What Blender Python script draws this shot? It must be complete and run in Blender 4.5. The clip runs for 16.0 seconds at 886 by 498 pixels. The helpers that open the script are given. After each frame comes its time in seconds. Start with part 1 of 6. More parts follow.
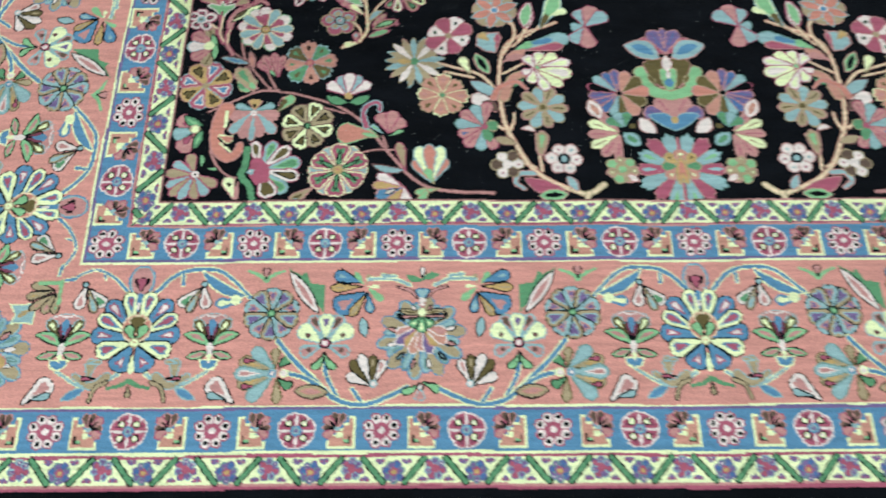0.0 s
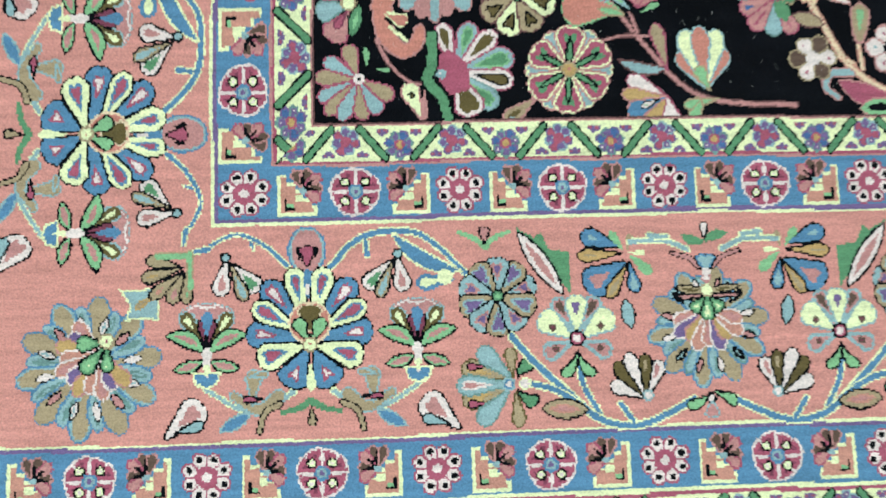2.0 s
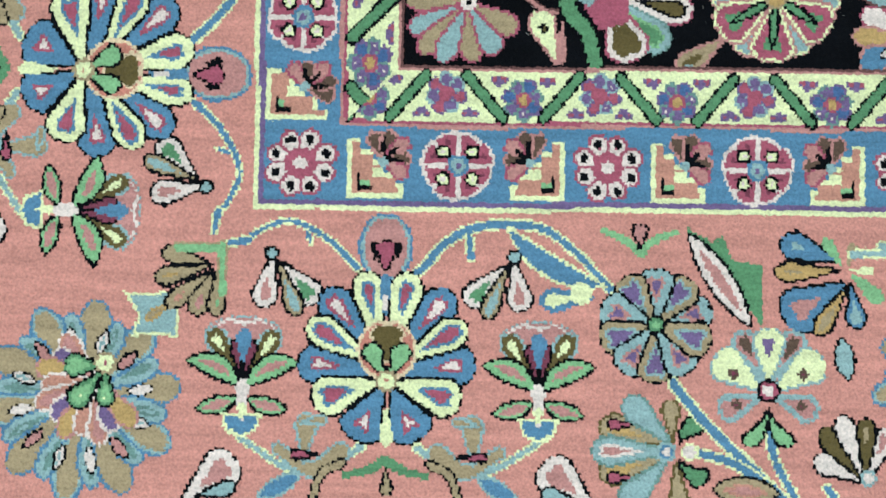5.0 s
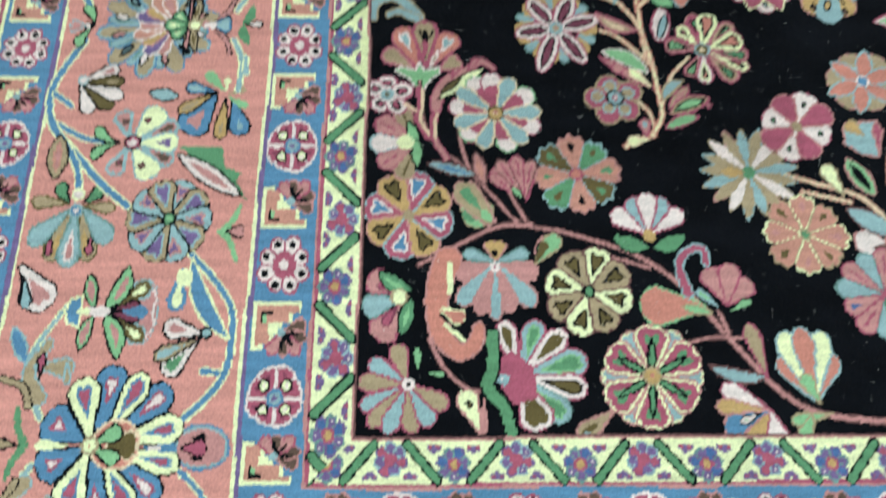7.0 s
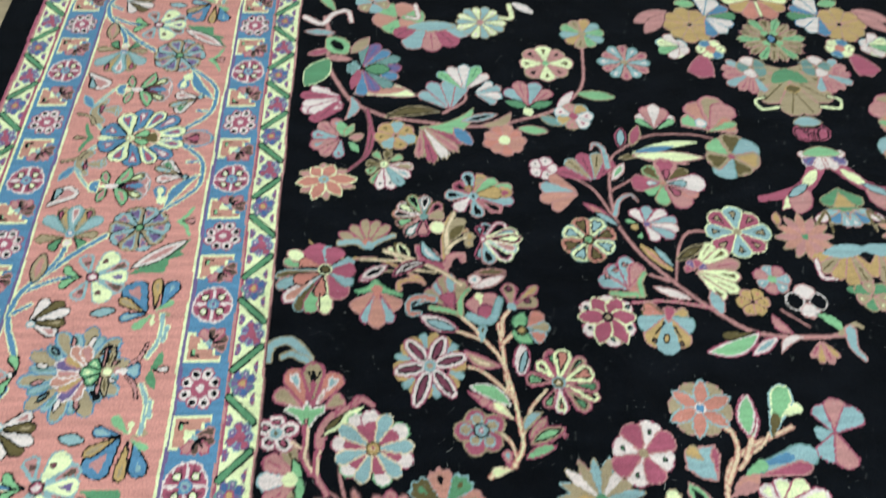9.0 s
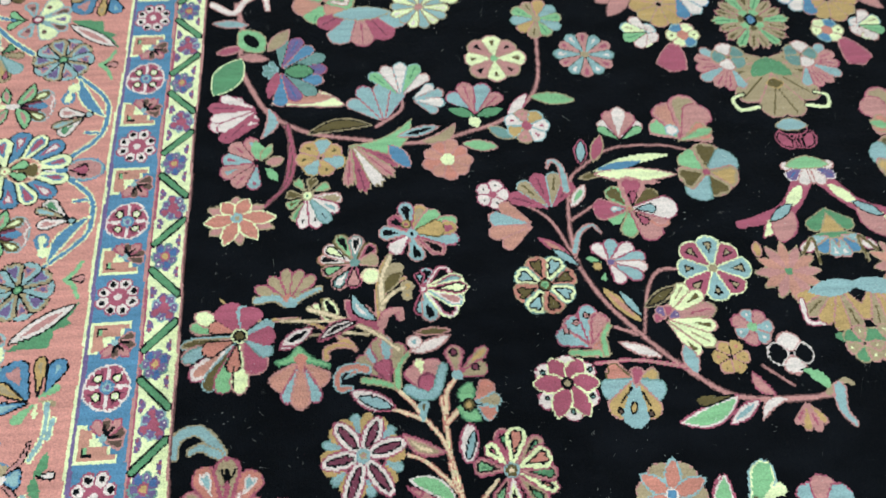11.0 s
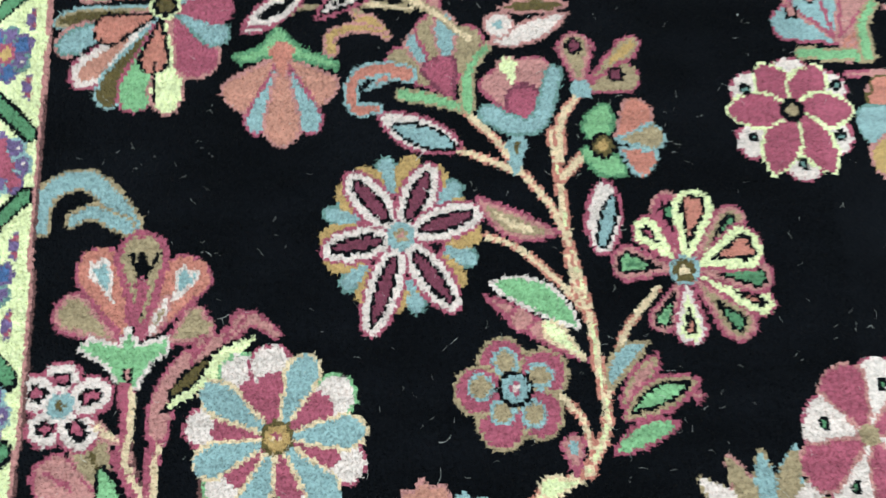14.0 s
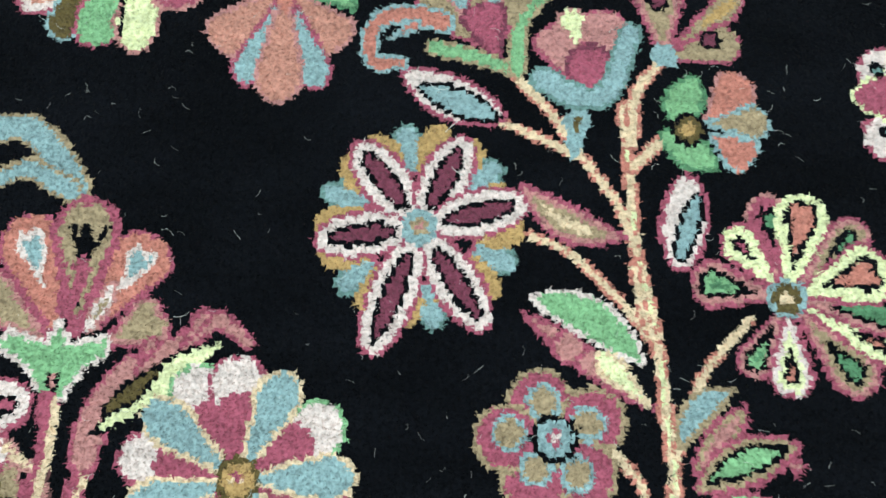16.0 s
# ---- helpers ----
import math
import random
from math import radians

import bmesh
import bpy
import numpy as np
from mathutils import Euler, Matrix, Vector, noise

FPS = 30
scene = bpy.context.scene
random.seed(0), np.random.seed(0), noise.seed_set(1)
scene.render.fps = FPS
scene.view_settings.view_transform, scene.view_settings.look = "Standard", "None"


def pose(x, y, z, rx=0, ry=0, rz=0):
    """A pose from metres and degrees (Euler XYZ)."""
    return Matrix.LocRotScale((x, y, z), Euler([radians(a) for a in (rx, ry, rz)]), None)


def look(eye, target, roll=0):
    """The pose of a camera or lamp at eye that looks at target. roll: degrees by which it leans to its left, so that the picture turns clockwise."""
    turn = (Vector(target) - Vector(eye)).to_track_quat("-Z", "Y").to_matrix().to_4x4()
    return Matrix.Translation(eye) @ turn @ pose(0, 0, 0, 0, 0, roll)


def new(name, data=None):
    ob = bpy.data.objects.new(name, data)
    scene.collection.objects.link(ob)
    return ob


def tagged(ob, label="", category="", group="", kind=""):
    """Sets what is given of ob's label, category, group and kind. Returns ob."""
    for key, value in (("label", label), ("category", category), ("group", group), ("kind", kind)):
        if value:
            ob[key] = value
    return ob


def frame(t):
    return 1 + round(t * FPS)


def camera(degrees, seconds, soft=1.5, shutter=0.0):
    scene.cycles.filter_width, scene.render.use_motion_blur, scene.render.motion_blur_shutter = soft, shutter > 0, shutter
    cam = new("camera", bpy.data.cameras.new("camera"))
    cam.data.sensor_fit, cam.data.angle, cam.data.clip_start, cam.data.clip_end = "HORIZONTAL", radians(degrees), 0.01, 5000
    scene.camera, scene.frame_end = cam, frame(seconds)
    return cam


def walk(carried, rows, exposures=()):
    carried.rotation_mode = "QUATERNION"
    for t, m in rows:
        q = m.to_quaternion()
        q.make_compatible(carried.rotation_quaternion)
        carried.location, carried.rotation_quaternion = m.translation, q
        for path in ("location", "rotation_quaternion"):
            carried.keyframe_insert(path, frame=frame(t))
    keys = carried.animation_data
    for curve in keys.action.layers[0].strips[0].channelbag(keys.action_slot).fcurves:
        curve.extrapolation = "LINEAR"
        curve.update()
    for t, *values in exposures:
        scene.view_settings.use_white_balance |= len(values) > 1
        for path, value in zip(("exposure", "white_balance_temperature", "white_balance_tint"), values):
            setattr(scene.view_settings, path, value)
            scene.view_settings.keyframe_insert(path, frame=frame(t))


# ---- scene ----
cam = camera(56.0, 16.0, soft=1.6, shutter=0.5)
PATH = [
    (0, (0.408, -0.584, 1.092), (0.42, 0.253, -0.724), 0.5),
    (0.5, (0.301, -0.48, 1.045), (0.299, 0.244, -0.819), 0.2),
    (1, (0.24, -0.366, 0.987), (0.182, 0.167, -0.94), -5.5),
    (1.5, (0.123, -0.288, 0.9), (0.174, 0.11, -1.06), 5.6),
    (2, (0.08, -0.227, 0.817), (0.184, 0.008, -1.166), 22.3),
    (2.5, (0.072, -0.195, 0.743), (0.134, -0.032, -1.25), 21.7),
    (3, (0.048, -0.176, 0.668), (0.097, -0.089, -1.329), 29.7),
    (3.2, (0.043, -0.175, 0.637), (0.097, -0.082, -1.36), 31.4),
    (5.3, (0.033, -0.146, 0.574), (0.013, -0.046, -1.423), -10.4),
    (5.5, (0.034, -0.136, 0.586), (0.02, 0.023, -1.407), -4.7),
    (6, (0.038, -0.13, 0.614), (0.038, 0.232, -1.353), 0.4),
    (6.5, (0.042, -0.109, 0.666), (0.074, 0.407, -1.266), 3.8),
    (7, (0.062, -0.116, 0.719), (0.093, 0.627, -1.138), 2.3),
    (7.5, (0.079, -0.105, 0.769), (0.134, 0.776, -1.025), 2.6),
    (8, (0.1, -0.093, 0.811), (0.181, 0.934, -0.903), 2.8),
    (8.5, (0.128, -0.084, 0.84), (0.225, 1.053, -0.802), 3.2),
    (9, (0.161, -0.071, 0.864), (0.261, 1.147, -0.719), 2.9),
    (9.2, (0.169, -0.061, 0.874), (0.285, 1.185, -0.686), 2.9),
    (11.3, (0.212, 0.196, 0.819), (0.383, 1.135, -0.939), 6.0),
    (11.5, (0.211, 0.223, 0.796), (0.341, 1.093, -1.0), 5.3),
    (12, (0.186, 0.307, 0.741), (0.347, 0.975, -1.138), 10.3),
    (12.5, (0.191, 0.355, 0.667), (0.313, 0.855, -1.265), 11.4),
    (13, (0.197, 0.351, 0.575), (0.307, 0.72, -1.388), 13.5),
    (13.5, (0.199, 0.324, 0.486), (0.305, 0.772, -1.46), 9.2),
    (14, (0.199, 0.295, 0.428), (0.271, 0.82, -1.501), 5.0),
    (14.5, (0.2006, 0.3059, 0.3941), (0.246, 0.775, -1.537), 4.6),
    (15, (0.1950, 0.3097, 0.3596), (0.302, 0.750, -1.582), 13.0),
    (15.5, (0.2019, 0.3251, 0.3463), (0.247, 0.789, -1.585), 6.2),
    (16, (0.2003, 0.3215, 0.3297), (0.215, 0.839, -1.584), 3.2),
]
walk(cam, [(t, look(eye, target, roll)) for t, eye, target, roll in PATH], [(0.0, -0.28), (3.0, -0.3), (5.5, -0.4), (6.5, -0.32), (7.3, -0.18), (8.0, -0.08), (9.0, -0.12), (12.0, -0.05), (16.0, 0.03)])

# ---- light: a showroom ceiling with neutral diffuse panels ----
world = bpy.data.worlds.new("room_air")
scene.world = world
world.use_nodes = True
world.node_tree.nodes["Background"].inputs["Color"].default_value = (0.9, 0.95, 1.0, 1)
world.node_tree.nodes["Background"].inputs["Strength"].default_value = 0.05


def panel_light(x, y, power, size):
    lamp = bpy.data.lights.new("ceiling_panel", "AREA")
    lamp.shape, lamp.size, lamp.energy, lamp.color = "SQUARE", size, power, (0.755, 0.95, 1.0)
    ob = new("ceiling_panel", lamp)
    ob.matrix_world = pose(x, y, 2.72)
    return ob


panel_light(-0.4, 2.3, 44, 1.2)
panel_light(1.9, 0.2, 48, 1.2)
panel_light(-0.5, -1.3, 112, 1.2)

# ---- materials ----
YARN = {  # letter: name, base colour of the dyed wool
    "k": ("black_wool", (0.0042, 0.0047, 0.0066)),
    "r": ("madder_wool", (0.40, 0.092, 0.142)),
    "m": ("plum_wool", (0.20, 0.047, 0.078)),
    "p": ("dusty_rose_wool", (0.53, 0.235, 0.22)),
    "P": ("pale_pink_wool", (0.78, 0.63, 0.59)),
    "s": ("salmon_wool", (0.56, 0.25, 0.19)),
    "S": ("coral_wool", (0.58, 0.215, 0.165)),
    "M": ("border_salmon_wool", (0.635, 0.262, 0.222)),
    "c": ("cream_wool", (0.79, 0.79, 0.46)),
    "e": ("peach_wool", (0.77, 0.57, 0.38)),
    "y": ("gold_wool", (0.52, 0.32, 0.13)),
    "a": ("aqua_wool", (0.285, 0.41, 0.425)),
    "b": ("sky_blue_wool", (0.098, 0.225, 0.365)),
    "B": ("deep_blue_wool", (0.070, 0.135, 0.30)),
    "g": ("green_wool", (0.11, 0.265, 0.135)),
    "G": ("light_green_wool", (0.24, 0.46, 0.235)),
    "o": ("olive_wool", (0.125, 0.088, 0.032)),
    "t": ("tan_wool", (0.40, 0.29, 0.175)),
    "n": ("brown_wool", (0.12, 0.070, 0.052)),
    "v": ("violet_wool", (0.18, 0.115, 0.25)),
    "w": ("grey_teal_wool", (0.16, 0.27, 0.25)),
    "d": ("mauve_brown_wool", (0.155, 0.066, 0.064)),
}
LETTERS = "".join(YARN)


def nodes_of(name):
    m = bpy.data.materials.new(name)
    m.use_nodes = True
    t = m.node_tree
    return m, t, t.nodes["Principled BSDF"], t.nodes.new("ShaderNodeTexCoord")


def mapped(t, coord, scale):
    mp = t.nodes.new("ShaderNodeMapping")
    mp.inputs["Scale"].default_value = scale
    t.links.new(coord.outputs["Object"], mp.inputs["Vector"])
    return mp


def wool(name, colour):
    """Cut pile: tufts of about a millimetre, bands of uneven dye along the weft, velvet gloss at a slant."""
    m, t, b, co = nodes_of(name)
    link = t.links.new
    tuft = t.nodes.new("ShaderNodeTexNoise")
    tuft.inputs["Scale"].default_value, tuft.inputs["Detail"].default_value = 480.0, 4.0
    link(co.outputs["Object"], tuft.inputs["Vector"])
    cell = t.nodes.new("ShaderNodeTexVoronoi")
    cell.inputs["Scale"].default_value = 560.0
    link(co.outputs["Object"], cell.inputs["Vector"])
    dye = t.nodes.new("ShaderNodeTexNoise")
    dye.inputs["Scale"].default_value, dye.inputs["Detail"].default_value = 1.0, 3.0
    link(mapped(t, co, (14, 30, 14) if sum(colour) < 0.03 else (14, 130, 14)).outputs[0], dye.inputs["Vector"])
    add = t.nodes.new("ShaderNodeMath")
    add.operation = "MULTIPLY_ADD"
    link(tuft.outputs["Fac"], add.inputs[0])
    add.inputs[1].default_value = 0.8
    scaled = t.nodes.new("ShaderNodeMath")
    scaled.operation = "MULTIPLY_ADD"
    link(dye.outputs["Fac"], scaled.inputs[0])
    scaled.inputs[1].default_value, scaled.inputs[2].default_value = (1.5, -0.8) if sum(colour) < 0.03 else (0.6, -0.24)
    link(scaled.outputs[0], add.inputs[2])
    ramp = t.nodes.new("ShaderNodeMapRange")
    ramp.inputs["From Min"].default_value, ramp.inputs["From Max"].default_value = 0.15, 0.85
    ramp.inputs["To Min"].default_value, ramp.inputs["To Max"].default_value = 0.6, 1.4
    link(add.outputs[0], ramp.inputs["Value"])
    mul = t.nodes.new("ShaderNodeVectorMath")
    mul.operation = "SCALE"
    mul.inputs[0].default_value = colour
    link(ramp.outputs[0], mul.inputs["Scale"])
    link(mul.outputs[0], b.inputs["Base Color"])
    mix = t.nodes.new("ShaderNodeMath")
    mix.operation = "SUBTRACT"
    link(tuft.outputs["Fac"], mix.inputs[0])
    link(cell.outputs["Distance"], mix.inputs[1])
    bump = t.nodes.new("ShaderNodeBump")
    bump.inputs["Strength"].default_value, bump.inputs["Distance"].default_value = 0.6, 0.0015
    link(mix.outputs[0], bump.inputs["Height"])
    link(bump.outputs[0], b.inputs["Normal"])
    b.inputs["Roughness"].default_value = 0.95
    dark = sum(colour) < 0.03
    b.inputs["Specular IOR Level"].default_value = 0.05 if dark else 0.15
    b.inputs["Sheen Weight"].default_value = 0.012 if dark else 0.10
    b.inputs["Sheen Roughness"].default_value = 0.5
    return m


WOOL = {k: wool(n, c) for k, (n, c) in YARN.items()}


def plain(name, colour, rough=0.6, grain=(8, 8, 8), depth=0.25, bump=0.1):
    m, t, b, co = nodes_of(name)
    no = t.nodes.new("ShaderNodeTexNoise")
    no.inputs["Scale"].default_value, no.inputs["Detail"].default_value = 1.0, 6.0
    t.links.new(mapped(t, co, grain).outputs[0], no.inputs["Vector"])
    ramp = t.nodes.new("ShaderNodeValToRGB")
    for e, f in zip(ramp.color_ramp.elements, (1 - depth, 1 + depth)):
        e.color = (*[c * f for c in colour], 1)
    ramp.color_ramp.elements[0].position, ramp.color_ramp.elements[1].position = 0.3, 0.7
    t.links.new(no.outputs["Fac"], ramp.inputs["Fac"])
    t.links.new(ramp.outputs["Color"], b.inputs["Base Color"])
    bp = t.nodes.new("ShaderNodeBump")
    bp.inputs["Strength"].default_value, bp.inputs["Distance"].default_value = bump, 0.002
    t.links.new(no.outputs["Fac"], bp.inputs["Height"])
    t.links.new(bp.outputs[0], b.inputs["Normal"])
    b.inputs["Roughness"].default_value = rough
    return m


OAK = plain("oak_board", (0.36, 0.26, 0.16), 0.42, (3, 60, 10), 0.3)
PLASTER = plain("wall_paint", (0.78, 0.77, 0.74), 0.8, (5, 5, 5), 0.03)
LINT = plain("lint_fibre", (0.72, 0.70, 0.66), 0.9, (200, 200, 200), 0.1)


def mesh_object(name, bm, material, parent=None, label=""):
    me = bpy.data.meshes.new(name)
    bm.to_mesh(me)
    bm.free()
    me.materials.append(material)
    ob = new(name, me)
    ob.parent = parent
    return tagged(ob, label)


def box(name, x0, x1, y0, y1, z0, z1, material, parent=None, bevel=0.0, label=""):
    bm = bmesh.new()
    bmesh.ops.create_cube(bm, size=1)
    bmesh.ops.scale(bm, vec=(x1 - x0, y1 - y0, z1 - z0), verts=bm.verts)
    bmesh.ops.translate(bm, vec=((x0 + x1) / 2, (y0 + y1) / 2, (z0 + z1) / 2), verts=bm.verts)
    if bevel:
        bmesh.ops.bevel(bm, geom=bm.edges[:], offset=bevel, segments=2, affect="EDGES")
    return mesh_object(name, bm, material, parent, label)


# ---- the room ----
FLOOR = -0.010
floor = tagged(box("floor", -3.5, 4.5, -3.5, 5.0, FLOOR - 0.1, FLOOR - 0.016, OAK), "oak board floor under the rug", "floor", kind="structure")
ROOM = [("wall_north", -3.5, 4.5, 5.0, 5.15), ("wall_south", -3.5, 4.5, -3.65, -3.5), ("wall_west", -3.65, -3.5, -3.65, 5.15), ("wall_east", 4.5, 4.65, -3.65, 5.15)]
for name, x0, x1, y0, y1 in ROOM:
    tagged(box(name, x0, x1, y0, y1, FLOOR - 0.1, 2.8, PLASTER), "plain off-white painted wall", "wall", kind="structure")
tagged(box("ceiling", -3.65, 4.65, -3.65, 5.15, 2.8, 2.9, PLASTER), "plain white ceiling", "ceiling", kind="structure")

# ---- the rug: fine knots, dyed yarn by yarn ----
KNOT = 0.0018
LINE = 0.0021                                          # a line of one yarn
LEFT, BOTTOM, RIGHT, TOP = -0.475, -0.456, 1.20, 1.36   # the stretch tied knot by knot
AXIS = 0.7775
WIDE = 1.025                                           # the side border is a little wider
rug = tagged(new("rug"), "hand-knotted floral rug, black field, salmon and blue borders, on wooden floor", "rug")
nx, ny = round((RIGHT - LEFT) / KNOT), round((TOP - BOTTOM) / KNOT)
X = LEFT + (np.arange(nx) + 0.5) * KNOT
Y = BOTTOM + (np.arange(ny) + 0.5) * KNOT
# edges of the weave wander a little
drift_x = 0.0012 * np.sin(Y * 9 + 1) + 0.0007 * np.sin(Y * 31)
drift_y = 0.0012 * np.sin(X * 8 + 2) + 0.0006 * np.sin(X * 27)
pal = np.zeros((ny, nx), np.uint8)
mot = np.zeros((ny, nx), np.int32)
parts = []                                              # (name, kind of stripe it lies on)


def begin(name, on):
    parts.append((name, on))
    return len(parts) - 1


STRIPES = (  # outer edge in metres from the field, yarn, part
    (0.0015, "d", "guard_stripe"), (0.0035, "p", "guard_stripe"), (0.0055, "c", "guard_stripe"), (0.0385, "c", "guard_stripe"), (0.041, "r", "guard_stripe"),
    (0.0435, "p", "guard_stripe"), (0.0945, "b", "rosette_stripe"), (0.0985, "v", "rosette_stripe"), (0.1017, "c", "rosette_stripe"), (0.3085, "M", "main_border"), (0.311, "c", "main_border"),
    (0.315, "v", "outer_rosette_stripe"), (0.369, "b", "outer_rosette_stripe"), (0.373, "c", "outer_rosette_stripe"), (0.377, "r", "outer_guard_stripe"), (0.410, "c", "outer_guard_stripe"),
    (0.4135, "p", "outer_guard_stripe"), (0.4175, "r", "outer_guard_stripe"), (9.0, "k", "edge_band"))
depth = np.maximum(-(X[None, :] + drift_x[:, None]) / WIDE, -(Y[:, None] + drift_y[None, :]))
pal[:] = LETTERS.index("k")
ground = {"field": begin("field", None)}
inner = 0.0
for edge, yarn, name in STRIPES:
    if name not in ground:
        ground[name] = begin(name, None)
    here = (depth > inner) & (depth <= edge)
    pal[here], mot[here], inner = LETTERS.index(yarn), ground[name], edge


class Chart:
    """Design coordinates u along and v across, and the knots that they reach."""

    def __init__(self, u, v, turned=False, keep=None):
        self.u, self.v, self.turned, self.keep = u, v, turned, keep


chart = Chart(X, Y)
motif = [None, "field"]


def tie(box_uv, layers, name):
    """Ties knots: layers(U, V) yields masks and yarns, the outermost first."""
    iu = np.nonzero((chart.u >= box_uv[0]) & (chart.u <= box_uv[1]))[0]
    iv = np.nonzero((chart.v >= box_uv[2]) & (chart.v <= box_uv[3]))[0]
    if not len(iu) or not len(iv):
        return
    su, sv = slice(iu[0], iu[-1] + 1), slice(iv[0], iv[-1] + 1)
    U, V = np.meshgrid(chart.u[su], chart.v[sv])
    if chart.turned:
        p, q = pal[su, sv].T, mot[su, sv].T
        keep = None if chart.keep is None else chart.keep[su, sv].T
    else:
        p, q = pal[sv, su], mot[sv, su]
        keep = None if chart.keep is None else chart.keep[sv, su]
    number = motif[0] if motif[0] is not None else begin(name, motif[1])
    for mask, yarn in layers(U, V):
        if keep is not None:
            mask = mask & keep
        p[mask], q[mask] = LETTERS.index(yarn), number


VEIN = {"t": "o", "c": "t", "r": "m", "G": "g", "v": "B", "p": "r"}
SEED = {"a": "P", "p": "t", "P": "r", "t": "c", "y": "o", "r": "m", "s": "c", "c": "o", "G": "g", "S": "c", "v": "P"}
RIM = 0.0021   # the outlining yarn


def inset(i, word, half, rim=0.0021):
    """How far the yarn number i lies inside a shape of that half width; black inside a shape is a line one knot wide."""
    rim = min(rim, half * 0.4)
    if i == 0:
        return 0.0
    lines = word[1:-1].count("k")
    before = word[1:i].count("k")
    room = (half - rim - lines * 0.0021) / max(len(word) - lines - 1.3, 1.0)
    return rim + before * 0.0021 + (i - 1 - before) * room


def flower(x, y, R, angle, n, cols, span=360, hub="", hr=0.14, tip=0.14, lobes=0, shape="round", w=1.0, r0=0.08, side=None, kind="flower"):
    """n petals round (x, y); each word of cols names one petal's yarns from the outside in."""
    words = cols.split()
    if 0.015 < R < 0.032 and n <= 9 and shape == "round":   # small petals carry a seed of a second yarn
        words = [w_ + SEED.get(w_[1], "") if len(w_) == 2 and j % 3 != 1 else w_ for j, w_ in enumerate(words)]
    turn = radians(angle)
    wedge = radians(span) / n
    wide = R * math.sin(min(wedge / 2, 0.9)) * w * (0.8 if shape == "leaf" else 0.9)
    short = 1 - (side if side else (0.86 if span < 200 else 1.0))

    def layers(U, V):
        du, dv = U - x, V - y
        r = np.hypot(du, dv)
        th = (np.arctan2(dv, du) - turn + math.pi * 3) % (2 * math.pi) - math.pi
        if span >= 359:
            k = np.floor(th / wedge + 0.5)
            inside = r > -1
        else:
            k = np.floor((th + radians(span) / 2) / wedge)
            inside = (k >= 0) & (k < n)
        centre = k * wedge if span >= 359 else (k + 0.5) * wedge - radians(span) / 2
        f = np.clip((th - centre) / (wedge / 2), -1, 1)
        k = k.astype(int) % n
        reach = R * (1 - tip * f * f)
        if lobes:
            reach = reach * (1 + 0.035 * np.cos(f * 9.4))
        reach = reach * (1 + 0.04 * np.sin(k * 2.4 + n))
        if span < 359:
            reach = reach * (1 - short * (centre / (radians(span) / 2)) ** 2)
        rim = r * np.sin(np.clip((1 - np.abs(f)) * wedge / 2 - (1 - w) * wedge / 2, -1.5, 1.5))
        if shape == "leaf":
            s = np.clip(r / reach, 0, 1)
            half = w * R * math.sin(min(wedge / 2, 0.8)) * np.sin(math.pi * s ** 1.1) ** 0.8
            rim = half - r * np.abs(np.sin(th - centre))
            rim = np.where(r > reach, -1, rim)
        for i in range(max(map(len, words))):
            for j, word in enumerate(words):
                if i < len(word):
                    mine = inside & (k % len(words) == j)
                    lift = inset(i, word, wide, 0.0013 if word[0] == "k" else RIM)
                    yield mine & (r < reach - lift) & (rim > lift * (0.5 if i == 1 else 0.9) - (0.0004 if i == 0 else 0)) & (r > R * r0 + (0 if shape == "leaf" else lift * 1.3)), word[i]
        if R > 0.026 and shape == "round":   # a stitched vein down each petal
            for j, word in enumerate(words):
                if len(word) <= 2:
                    yarn = VEIN.get(word[-1])
                    if yarn:
                        yield inside & (k % len(words) == j) & (np.abs(r * np.sin(th - centre)) < 0.0011) & (r > reach * (0.42 + 0.1 * (j % 2))) & (r < reach - 0.0065), yarn
        for i, yarn in enumerate(hub):
            yield r < R * hr * (1 - i / len(hub)) + 0.001, yarn

    pad = R * 1.12
    tie((x - pad, x + pad, y - pad, y + pad), layers, kind)


def leaf(x1, y1, x2, y2, half, cols, bend=0.0, shape="leaf", kind="leaf"):
    """A blade from its base to its tip; bend: how far it bows, by its length."""
    half = half * 1.15
    L = math.hypot(x2 - x1, y2 - y1)
    cu, cv = (x2 - x1) / L, (y2 - y1) / L

    def layers(U, V):
        s = ((U - x1) * cu + (V - y1) * cv) / L
        nn = (V - y1) * cu - (U - x1) * cv
        q = np.clip(s, 0, 1)
        nn = nn - bend * L * 4 * q * (1 - q)
        if shape == "drop":
            s = s + 0.035 * (1 - np.cos(5.2 * np.clip(nn / half, -1, 1)))   # a lobed end
            q = np.clip(s, 0, 1)
            prof = (0.22 + 0.78 * np.sin(math.pi / 2 * q ** 0.85)) * np.sqrt(np.clip(1 - np.clip((q - 0.78) / 0.22, 0, 1) ** 2, 0, 1))
        elif shape == "tear":
            prof = np.sqrt(np.clip(1 - np.clip((0.3 - q) / 0.3, 0, 1) ** 2, 0, 1)) * np.cos(math.pi / 2 * np.clip((q - 0.3) / 0.7, 0, 1)) ** 0.8
        else:
            prof = np.sin(math.pi * q) ** 0.75
        for i, yarn in enumerate(cols):
            lift = inset(i, cols, half, 0.0027 if cols[0] == "k" and half > 0.008 else RIM)
            yield (s > lift / L) & (s < 1 - lift / L) & (np.abs(nn) < half * prof - lift * 0.92), yarn

    pad = half + abs(bend) * L + 0.004
    tie((min(x1, x2) - pad, max(x1, x2) + pad, min(y1, y2) - pad, max(y1, y2) + pad), layers, kind)


